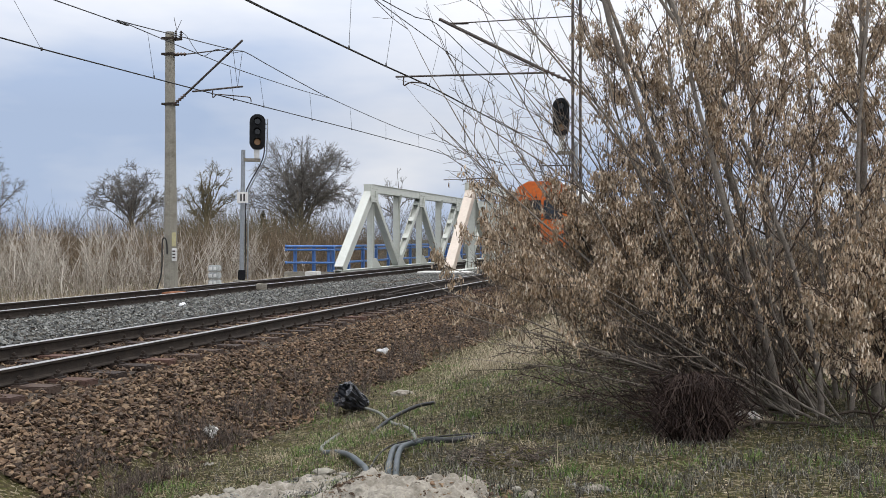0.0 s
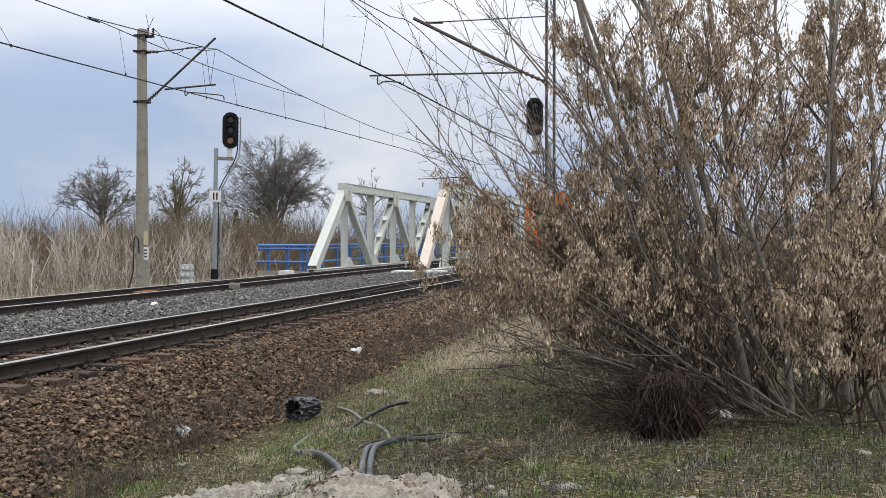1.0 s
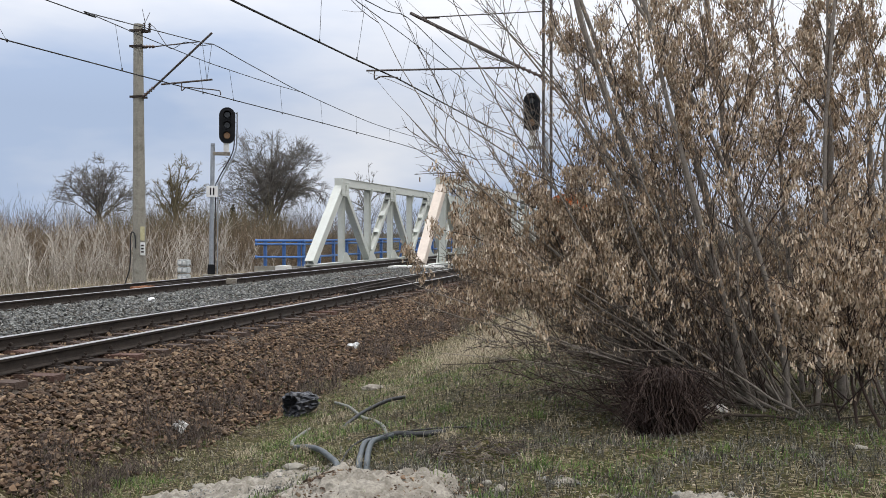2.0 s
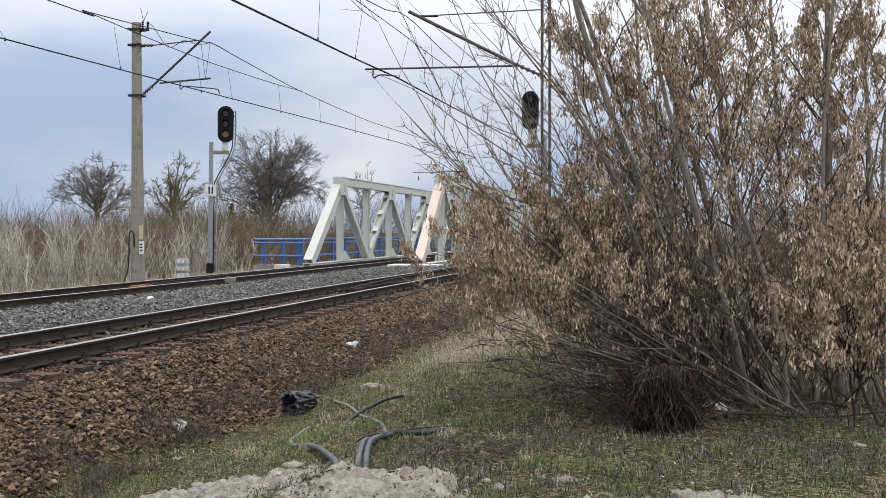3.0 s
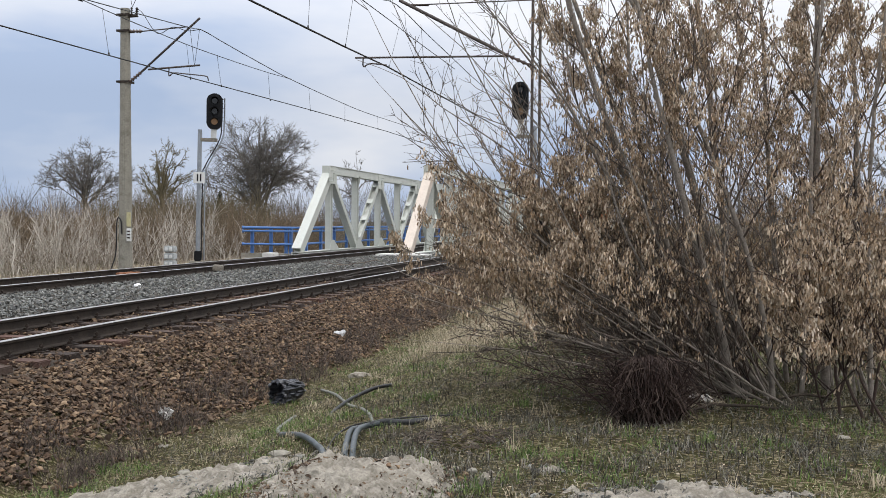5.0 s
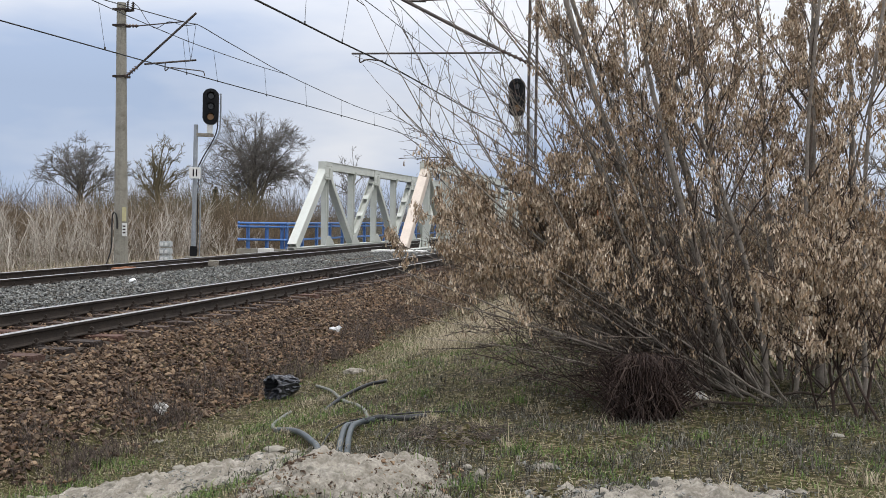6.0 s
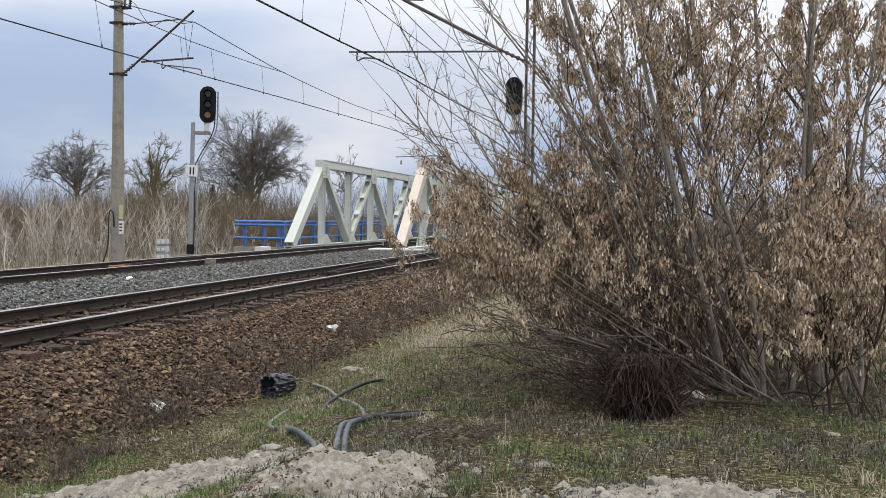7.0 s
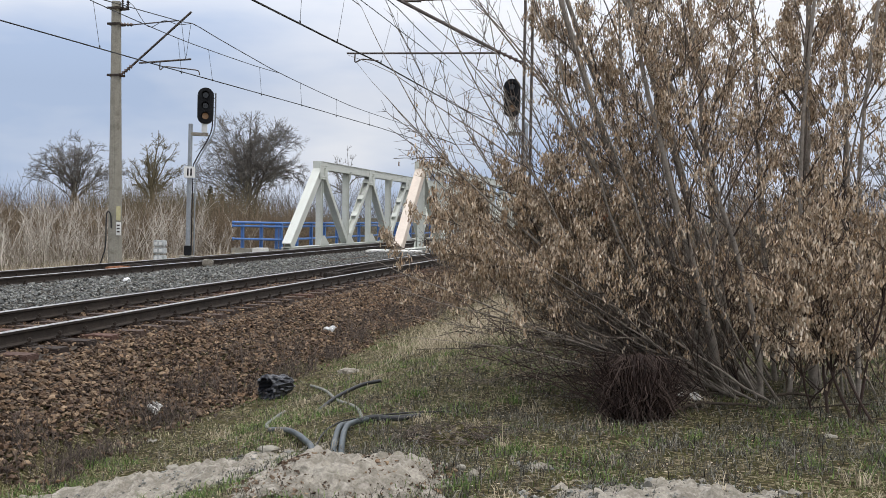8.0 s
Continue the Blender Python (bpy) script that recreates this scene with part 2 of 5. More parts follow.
def box(bm, x0, x1, y0, y1, z0, z1, bevel=0.0):
    r = bmesh.ops.create_cube(bm, size=1)
    vs = r["verts"]
    for v in vs:
        v.co = Vector(((x0 + x1) / 2 + v.co.x * (x1 - x0), (y0 + y1) / 2 + v.co.y * (y1 - y0), (z0 + z1) / 2 + v.co.z * (z1 - z0)))
    if bevel:
        es = list({e for v in vs for e in v.link_edges})
        bmesh.ops.bevel(bm, geom=es, offset=bevel, segments=2, affect="EDGES")
    return bm


def rod(bm, a, b, r0, r1=None, sides=8):
    """A round bar from a to b."""
    a, b = Vector(a), Vector(b)
    d = b - a
    m = Matrix.Translation((a + b) / 2) @ d.to_track_quat("Z", "Y").to_matrix().to_4x4()
    bmesh.ops.create_cone(bm, cap_ends=True, segments=sides, radius1=r0, radius2=r0 if r1 is None else r1, depth=d.length, matrix=m)
    return bm


def beam(bm, a, b, w, d, side=(1, 0, 0)):
    """A square bar from a to b: w across (along side), d the other way."""
    a, b, side = Vector(a), Vector(b), Vector(side)
    t = (b - a).normalized()
    s = (side - t * side.dot(t)).normalized()
    n = t.cross(s)
    vs = [bm.verts.new(p + s * (i * w / 2) + n * (j * d / 2)) for p in (a, b) for i, j in ((-1, -1), (1, -1), (1, 1), (-1, 1))]
    for q in ((0, 1, 2, 3), (7, 6, 5, 4), (0, 4, 5, 1), (1, 5, 6, 2), (2, 6, 7, 3), (3, 7, 4, 0)):
        bm.faces.new([vs[i] for i in q])
    return bm


def extrude_profile(bm, prof, y0, y1, steps=1, shift=None):
    """A closed profile of (x, z) drawn out along y."""
    rings = []
    for k in range(steps + 1):
        y = y0 + (y1 - y0) * k / steps
        dx = shift(y) if shift else 0
        rings.append([bm.verts.new((x + dx, y, z)) for x, z in prof])
    n = len(prof)
    for a, b in zip(rings, rings[1:]):
        for i in range(n):
            bm.faces.new((a[i], a[(i + 1) % n], b[(i + 1) % n], b[i]))
    bm.faces.new(rings[0][::-1])
    bm.faces.new(rings[-1])
    return bm


def sweep(bm, pts, r, sides=8):
    """A round tube through points."""
    pts = [Vector(p) for p in pts]
    rings = []
    for i, p in enumerate(pts):
        t = (pts[min(i + 1, len(pts) - 1)] - pts[max(i - 1, 0)]).normalized()
        u = t.cross(Vector((0.13, 0.21, 0.97))).normalized()
        v = t.cross(u)
        rad = r[i] if isinstance(r, (list, tuple)) else r
        rings.append([bm.verts.new(p + (u * math.cos(a) + v * math.sin(a)) * rad) for a in (2 * math.pi * k / sides for k in range(sides))])
    for a, b in zip(rings, rings[1:]):
        for k in range(sides):
            bm.faces.new((a[k], a[(k + 1) % sides], b[(k + 1) % sides], b[k]))
    bm.faces.new(rings[0][::-1])
    bm.faces.new(rings[-1])
    return bm


def smooth_line(pts, n=8):
    """A Catmull-Rom line through points."""
    p = [np.array(q, float) for q in pts]
    p = [2 * p[0] - p[1]] + p + [2 * p[-1] - p[-2]]
    out = []
    for i in range(1, len(p) - 2):
        for k in range(n):
            t = k / n
            out.append(0.5 * (2 * p[i] + (p[i + 1] - p[i - 1]) * t + (2 * p[i - 1] - 5 * p[i] + 4 * p[i + 1] - p[i + 2]) * t * t + (3 * p[i] - p[i - 1] - 3 * p[i + 1] + p[i + 2]) * t ** 3))
    out.append(p[-2])
    return out


class Tubes:
    """Many thin tubes in one array of quads."""

    def __init__(self):
        self.v, self.f, self.n = [], [], 0

    def add(self, pts, r0, r1, sides=4):
        pts = np.asarray(pts, float)
        k = len(pts)
        t = np.gradient(pts, axis=0)
        t /= np.linalg.norm(t, axis=1, keepdims=True) + 1e-9
        ref = np.array([0.31, 0.87, 0.12]) if abs(t[0, 2]) > 0.6 else np.array([0.1, 0.2, 0.97])
        u = np.cross(t, ref)
        u /= np.linalg.norm(u, axis=1, keepdims=True) + 1e-9
        w = np.cross(t, u)
        r = np.linspace(r0, r1, k)[:, None, None]
        a = np.arange(sides) * 2 * math.pi / sides
        ring = pts[:, None, :] + r * (u[:, None, :] * np.cos(a)[None, :, None] + w[:, None, :] * np.sin(a)[None, :, None])
        self.v.append(ring.reshape(-1, 3))
        i = np.arange(k - 1)[:, None] * sides
        j = np.arange(sides)[None, :]
        q = np.stack([i + j, i + (j + 1) % sides, i + sides + (j + 1) % sides, i + sides + j], -1).reshape(-1, 4)
        self.f.append(q + self.n)
        self.n += k * sides

    def mesh(self, name, mat, smooth=True):
        me = mesh_of(name, np.concatenate(self.v), np.concatenate(self.f), mat)
        if smooth:
            me.polygons.foreach_set("use_smooth", np.ones(len(me.polygons), dtype=bool))
        return me


def scatter(name, shapes, pos, scale, rng, mat, flat=0.65, upright=False):
    """Copies of small triangle shapes at many places, joined into one mesh."""
    vs, fs, n0 = [], [], 0
    pick = rng.integers(0, len(shapes), len(pos))
    for s, (sv, sf) in enumerate(shapes):
        idx = np.nonzero(pick == s)[0]
        if not len(idx):
            continue
        yaw, tilt, ax = rng.random(len(idx)) * 6.283, rng.normal(0, 0.36, len(idx)), rng.random(len(idx)) * 6.283
        ct, st = np.cos(tilt / 2), np.sin(tilt / 2)
        q = np.stack([ct * np.cos(yaw / 2), st * np.cos(ax), st * np.sin(ax), ct * np.sin(yaw / 2)], 1)
        q /= np.linalg.norm(q, axis=1, keepdims=True)
        w, x, y, z = q.T
        rot = np.stack([1 - 2 * (y * y + z * z), 2 * (x * y - z * w), 2 * (x * z + y * w), 2 * (x * y + z * w), 1 - 2 * (x * x + z * z), 2 * (y * z - x * w), 2 * (x * z - y * w), 2 * (y * z + x * w), 1 - 2 * (x * x + y * y)], -1).reshape(-1, 3, 3)
        p = np.einsum("nij,kj->nki", rot, sv) * scale[idx][:, None, None]
        p = p + pos[idx][:, None, :]
        vs.append(p.reshape(-1, 3))
        fs.append((sf[None] + (np.arange(len(idx)) * len(sv))[:, None, None]).reshape(-1, 3) + n0)
        n0 += len(idx) * len(sv)
    return mesh_of(name, np.concatenate(vs), np.concatenate(fs), mat)


def stone_shapes(count, seed):
    """Angular broken stones about 1 across, as points and triangles."""
    r = random.Random(seed)
    out = []
    for _ in range(count):
        bm = bmesh.new()
        sx, sy, sz = r.uniform(0.9, 1.35), r.uniform(0.6, 0.95), r.uniform(0.5, 0.82)
        for _k in range(9):
            d = Vector((r.gauss(0, 1), r.gauss(0, 1), r.gauss(0, 1))).normalized() * r.uniform(0.42, 0.56)
            bm.verts.new((d.x * sx, d.y * sy, d.z * sz))
        h = bmesh.ops.convex_hull(bm, input=bm.verts)
        bmesh.ops.delete(bm, geom=[v for v in bm.verts if not v.link_faces], context="VERTS")
        bmesh.ops.triangulate(bm, faces=bm.faces)
        bm.verts.index_update()
        out.append((np.array([v.co[:] for v in bm.verts]), np.array([[v.index for v in f.verts] for f in bm.faces])))
        bm.free()
    return out


RNG = np.random.default_rng(7)
STONES = stone_shapes(10, 5)

# ---- ground ----
TRACK_NEAR, TRACK_FAR = -7.99, -13.95
BRIDGE_Y = 42.4
PROFILE_X = [-400, -60, -21, -17.6, -15.9, -12.4, -9.9, -6.75, -6.45, -5.05, -4.2, -2.3, 0, 6, 400]
PROFILE_Z = [-1.6, -1.4, -1.15, -0.36, -0.24, -0.24, -0.24, -0.29, -0.33, -0.86, -0.80, -0.36, -0.26, -0.2, -0.2]


def wobble(x, y, s, seed=0.0):
    return noise.noise((x * s, y * s, seed))


def ground_z(x, y):
    z = float(np.interp(x, PROFILE_X, PROFILE_Z))
    if -24 < x < 8 and BRIDGE_Y + 1 < y < 150:
        z -= 3.2 * min(1, (y - BRIDGE_Y - 1) / 3) * min(1, (x + 24) / 4, (8 - x) / 4)
    rough = 0.05 if x > -5 else (0.16 if x < -18 else 0.012)
    return z + rough * wobble(x, y, 0.55) + (0.035 * wobble(x, y, 1.9, 4.0) + 0.022 * wobble(x, y, 4.3, 6.0) if x > -5 else 0)


def ground():
    xs = np.unique(np.concatenate([np.linspace(-1500, -60, 12), np.linspace(-60, -20, 30), np.linspace(-20, -6.6, 42), np.linspace(-6.6, 5, 130), np.linspace(5, 30, 14), np.linspace(30, 1500, 12)]))
    ys = np.unique(np.concatenate([np.linspace(-300, -4, 8), np.linspace(-4, 4, 10), np.linspace(4, 26, 200), np.linspace(26, 60, 60), np.linspace(60, 180, 24), np.linspace(180, 3000, 14)]))
    v = [(x, y, ground_z(x, y)) for y in ys for x in xs]
    n = len(xs)
    f = [(j * n + i, j * n + i + 1, (j + 1) * n + i + 1, (j + 1) * n + i) for j in range(len(ys) - 1) for i in range(n - 1)]
    me = mesh_of("ground", v, f, M["soil"])
    me.polygons.foreach_set("use_smooth", np.ones(len(me.polygons), dtype=bool))
    ob = new("ground", me)
    tagged(ob, "rough earth bank with moss, thin grass and dead stalks", "ground", kind="structure")
    return ob


GROUND = ground()


def ballast():
    """The track bed: a dirt core, rust-brown stones on the near shoulder, grey stones between the tracks."""
    bed = thing("ballast_bed", "crushed stone railway ballast, rust-brown on the shoulder and grey between tracks", "ballast", kind="structure")
    # brown shoulder
    for name, mat, one, x0, x1, n, size in (("brown_ballast", "brown_stone", "brown_stone_one", -6.74, -4.7, 50000, 0.062), ("grey_ballast", "grey_stone", "grey_stone_one", -12.75, -9.15, 40000, 0.058)):
        u = RNG.random(n)
        y = 7.0 + (46 - 7.0) * u ** 1.35
        x = x0 + (x1 - x0) * RNG.random(n)
        z = np.array([ground_z(a, b) for a, b in zip(x, y)])
        if name == "grey_ballast":
            z = z + 0.10 + 0.06 * np.sin((x - x0) / (x1 - x0) * math.pi) + RNG.normal(0, 0.012, n)
        else:
            z = z + 0.01 + RNG.random(n) * 0.045
            keep = RNG.random(n) < np.clip((-x - 4.8 - 0.42 * np.clip((10.8 - y) / 3, 0, 1) * 0.7 + 0.2 * np.sin(y * 1.3)) / 0.5, 0.05, 1)
            x, y, z = x[keep], y[keep], z[keep]
            n = len(x)
        s = size * np.clip(RNG.lognormal(0, 0.28, n), 0.5, 1.7)
        ob = new(name, scatter(name, STONES, np.stack([x, y, z], 1), s, RNG, M[mat]))
        ob.parent = bed
        tagged(ob, kind="stuff")
    # four-foot infill
    for c in (TRACK_NEAR, TRACK_FAR):
        n = 17000
        y = 7 + 38 * RNG.random(n) ** 1.3
        x = c + RNG.uniform(-1.42, 1.3, n)
        z = np.full(n, -0.222) + RNG.random(n) * 0.035
        ob = new("bed_stones", scatter("bed_stones", STONES, np.stack([x, y, z], 1), 0.055 * RNG.lognormal(0, 0.25, n), RNG, M["brown_stone"]))
        ob.parent = bed
        tagged(ob, kind="stuff")
    return bed


BED = ballast()
# bed core, coloured dark so that gaps between the stones look shaded
core = bmesh.new()
extrude_profile(core, [(-16.0, -0.30), (-15.9, -0.215), (-12.7, -0.215), (-12.2, -0.14), (-9.6, -0.14), (-9.2, -0.215), (-6.75, -0.245), (-6.6, -0.275), (-6.45, -0.32), (-5.85, -0.56), (-5.8, -0.95), (-16.0, -0.95)], -30, BRIDGE_Y)
part("bed_core", core, M["track_dirt"], BED, "stone dust core, darkened for the shade between the stones")

# ---- tracks ----
HALF = 0.7525
RAIL = [(-0.067, -0.172), (0.067, -0.172), (0.067, -0.16), (0.014, -0.142), (0.009, -0.12), (0.009, -0.05), (0.034, -0.036), (0.036, -0.008), (-0.036, -0.008), (-0.034, -0.036), (-0.009, -0.05), (-0.009, -0.12), (-0.014, -0.142), (-0.067, -0.16)]
HEAD = [(-0.035, -0.0075), (0.035, -0.0075), (0.031, 0.0), (-0.031, 0.0)]


def track(label, c):
    t = thing("railway_track", label, "railway track", "railway tracks", at=(c, 0, 0))
    for s in (-1, 1):
        bm = bmesh.new()
        extrude_profile(bm, [(x + s * HALF, z) for x, z in RAIL], -30, 260)
        r = part("rail", bm, M["rail_side"], t, "rust-brown steel rail")
        bm = bmesh.new()
        extrude_profile(bm, [(x + s * HALF, z) for x, z in HEAD], -30, 260)
        part("running_surface", bm, M["rail_head"], r, "polished running surface")
        # guard rail ahead of the bridge, its tip drawn in
        bm = bmesh.new()
        pull = lambda y, s=s: -s * 0.45 * max(0.0, 1 - (y - 24.0) / 6.0) ** 1.3
        extrude_profile(bm, [(x * 0.9 + s * (HALF - 0.2), z - 0.012) for x, z in RAIL], 24.0, 130, 60, pull)
        g = part("guard_rail", bm, M["rail_side"], t, "dark inner guard rail")
        bm = bmesh.new()
        box(bm, s * (HALF - 0.65) - 0.05, s * (HALF - 0.65) + 0.05, 23.3, 24.05, -0.16, -0.035, 0.015)
        part("guard_tip", bm, M["rust"] if c < -10 else M["rail_side"], g, "orange rusted tip" if c < -10 else "")
    bm = bmesh.new()
    box(bm, -1.3, 1.3, -0.12, 0.12, -0.34, -0.185, 0.012)
    me = bpy.data.meshes.new("sleeper")
    bm.to_mesh(me)
    bm.free()
    me.materials.append(M["sleeper"])
    # fastening: ribbed plate, clips and coach screws
    bm = bmesh.new()
    box(bm, -0.17, 0.17, -0.075, 0.075, -0.186, -0.168)
    for k in (-1, 1):
        box(bm, k * 0.11 - 0.03, k * 0.11 + 0.03, -0.05, 0.05, -0.168, -0.135, 0.006)
        rod(bm, (k * 0.11, 0, -0.14), (k * 0.11, 0, -0.085), 0.016, sides=6)
        rod(bm, (k * 0.11, 0, -0.12), (k * 0.11, 0, -0.10), 0.028, sides=6)
    pm = bpy.data.meshes.new("fastening")
    bm.to_mesh(pm)
    bm.free()
    pm.materials.append(M["iron"])
    y, r = 3.0, random.Random(int(-c * 10))
    while y < 75:
        s = hold("sleeper", me, t, pose(r.uniform(-0.04, 0.04), y, r.uniform(-0.008, 0.006), 0, 0, r.uniform(-0.8, 0.8)))
        if y < 48:
            for k in (-1, 1):
                hold("fastening", pm, s, pose(k * HALF, 0, 0))
        y += 0.6 + r.uniform(-0.015, 0.015)
    return t


track("wooden-sleepered railway track with rust-brown rails on brown ballast", TRACK_NEAR)
track("wooden-sleepered railway track leading onto the truss bridge", TRACK_FAR)

# ---- truss bridge ----
PANEL, TOP = 4.15, 3.93


def truss_side(bridge, x, inner, spans):
    """One pony truss: posts, diagonals, chords and gusset plates."""
    for k in range(spans):
        y0 = BRIDGE_Y + k * (PANEL * 10 + 0.6)
        n = 10
        node = lambda i: y0 + i * PANEL
        bm = bmesh.new()
        for dx in (-0.17, 0.17):
            box(bm, x + dx - 0.02, x + dx + 0.02, node(1) - 0.35, node(n - 1) + 0.35, TOP - 0.28, TOP + 0.1)
        box(bm, x - 0.23, x + 0.23, node(1) - 0.4, node(n - 1) + 0.4, TOP + 0.1, TOP + 0.125)
        for ye in (node(1) - 0.4, node(n - 1) + 0.38):
            box(bm, x - 0.21, x + 0.21, ye, ye + 0.02, TOP - 0.3, TOP + 0.1)
        part("top_chord", bm, M["truss"], bridge)
        bm = bmesh.new()
        for dx in (-0.17, 0.17):
            box(bm, x + dx - 0.02, x + dx + 0.02, node(0) - 0.3, node(n) + 0.3, -0.55, -0.08)
        box(bm, x - 0.23, x + 0.23, node(0) - 0.3, node(n) + 0.3, -0.08, -0.055)
        part("bottom_chord", bm, M["truss"], bridge)
        for i in range(1, n):
            bm = bmesh.new()
            w = 0.30 if i % 2 else 0.34
            # I-section post
            for dy in (-w / 2, w / 2):
                box(bm, x - 0.14, x + 0.14, node(i) + dy - 0.01, node(i) + dy + 0.01, -0.06, TOP - 0.2)
            box(bm, x - 0.01, x + 0.01, node(i) - w / 2 + 0.01, node(i) + w / 2 - 0.01, -0.06, TOP - 0.2)
            p = part("post", bm, M["truss"], bridge)
            # inner knee plate widening to the top and bottom
            bm = bmesh.new()
            vs = [bm.verts.new((x + inner * a, node(i), z)) for a, z in ((0.13, TOP - 0.2), (0.3, TOP - 0.2), (0.26, TOP - 0.5), (0.13, TOP - 0.95))]
            f = bm.faces.new(vs)
            r = bmesh.ops.extrude_face_region(bm, geom=[f])
            bmesh.ops.translate(bm, vec=(0, 0.03, 0), verts=[q for q in r["geom"] if isinstance(q, bmesh.types.BMVert)])
            part("knee_plate", bm, M["truss"], p)
            bm = bmesh.new()
            vs = [bm.verts.new((x + inner * 0.2, node(i) + a, z)) for a, z in ((-0.5, -0.06), (0.85, -0.06), (0.85, 0.02), (0.2, 0.42), (-0.16, 0.42))]
            f = bm.faces.new(vs)
            r = bmesh.ops.extrude_face_region(bm, geom=[f])
            bmesh.ops.translate(bm, vec=(inner * 0.02, 0, 0), verts=[q for q in r["geom"] if isinstance(q, bmesh.types.BMVert)])
            part("gusset_plate", bm, M["truss"], bridge)
        for i in range(1, n, 2):
            bm = bmesh.new()
            box(bm, x + inner * 0.195, x + inner * 0.215, node(i) - 0.55, node(i) + 0.55, TOP - 0.75, TOP + 0.09)
            for a in range(-4, 5):
                for zz in (TOP - 0.65, TOP - 0.45, TOP - 0.1):
                    box(bm, x + inner * 0.21, x + inner * 0.235, node(i) + a * 0.11 - 0.016, node(i) + a * 0.11 + 0.016, zz - 0.016, zz + 0.016)
            part("gusset_plate", bm, M["truss"], bridge, "riveted gusset plate")
        for i in range(n):
            up = i % 2 == 0
            a, b = (x, node(i), -0.05 if up else TOP - 0.25), (x, node(i + 1), TOP - 0.25 if up else -0.05)
            end = i in (0, n - 1)
            bm = bmesh.new()
            wd = 0.46 if end else 0.3
            if end:
                for dx in (-0.15, 0.15):
                    beam(bm, (a[0] + dx, a[1], a[2]), (b[0] + dx, b[1], b[2]), 0.03, wd)
                off = Vector((0, -0.23 if i == 0 else 0.23, 0.16))
                beam(bm, Vector(a) + off, Vector(b) + off, 0.42, 0.025)
                beam(bm, Vector(a), Vector(b), 0.28, 0.03)
            else:
                # channel pair closed by a web on the lower side, with batten plates above
                for dx in (-0.16, 0.16):
                    beam(bm, (a[0] + dx, a[1], a[2]), (b[0] + dx, b[1], b[2]), 0.03, 0.26)
                ax = (Vector(b) - Vector(a)).normalized()
                nrm = Vector((0, -ax.z, ax.y)) * (1 if ax.y * ax.z > 0 else -1)
                low = nrm * (-0.1 if nrm.z > 0 else 0.1)
                beam(bm, Vector(a) + low, Vector(b) + low, 0.29, 0.02)
                for q in range(1, 8, 2):
                    u, v = Vector(a).lerp(Vector(b), q / 8) - low, Vector(a).lerp(Vector(b), (q + 0.5) / 8) - low
                    beam(bm, u, v, 0.29, 0.02)
            pink = i == 0 and inner < 0 and k == 0
            part("end_diagonal" if end else "diagonal", bm, M["truss_pink"] if pink else M["truss"], bridge, "chalky faded end diagonal" if pink else "")
        bm = bmesh.new()
        box(bm, x - 0.35, x + 0.35, y0 - 0.45, y0 + 0.35, -0.95, -0.56, 0.03)
        part("bearing", bm, M["iron"], bridge, "dark iron bearing")


def truss_bridge():
    b = thing("truss_bridge", "pale grey-green riveted steel pony truss railway bridge", "bridge")
    truss_side(b, -16.5, 1, 2)
    truss_side(b, -11.35, -1, 2)
    for j in range(21):
        bm = bmesh.new()
        y = BRIDGE_Y + j * PANEL + (0.6 if j > 10 else 0)
        box(bm, -16.3, -11.55, y - 0.12, y + 0.12, -0.95, -0.45)
        part("cross_beam", bm, M["truss"], b)
    for x in (-14.7, -13.2):
        bm = bmesh.new()
        box(bm, x - 0.1, x + 0.1, BRIDGE_Y, BRIDGE_Y + 83, -0.6, -0.36)
        part("stringer", bm, M["truss"], b)
    return b


truss_bridge()


def girder_bridge():
    b = thing("girder_bridge", "low steel plate girder bridge under the near track", "bridge")
    for x in (-9.2, -6.8):
        bm = bmesh.new()
        box(bm, x - 0.02, x + 0.02, BRIDGE_Y, BRIDGE_Y + 83, -1.6, -0.42)
        box(bm, x - 0.2, x + 0.2, BRIDGE_Y, BRIDGE_Y + 83, -0.42, -0.38)
        box(bm, x - 0.2, x + 0.2, BRIDGE_Y, BRIDGE_Y + 83, -1.64, -1.6)
        part("girder", bm, M["truss"], b)
    return b


girder_bridge()
bm = bmesh.new()
box(bm, -18.9, -4.6, BRIDGE_Y - 0.9, BRIDGE_Y + 0.6, -4.5, -0.97, 0.04)
box(bm, -18.9, -4.6, BRIDGE_Y - 0.9, BRIDGE_Y - 0.5, -0.97, -0.33, 0.03)
tagged(part("abutment", bm, M["concrete"]), "weathered concrete bridge abutment", "abutment", kind="structure")
# pale concrete kerbs beside the bridge ends
for x0, x1, y0, y1, top in ((-12.2, -10.0, 40.2, 41.4, -0.02), (-17.6, -17.05, 40.9, 41.5, -0.07)):
    bm = bmesh.new()
    box(bm, x0, x1, y0, y1, -0.4, top, 0.03)
    tagged(part("concrete_kerb", bm, M["pale_concrete"]), "pale concrete kerb block at the bridge end", "kerb", kind="structure")


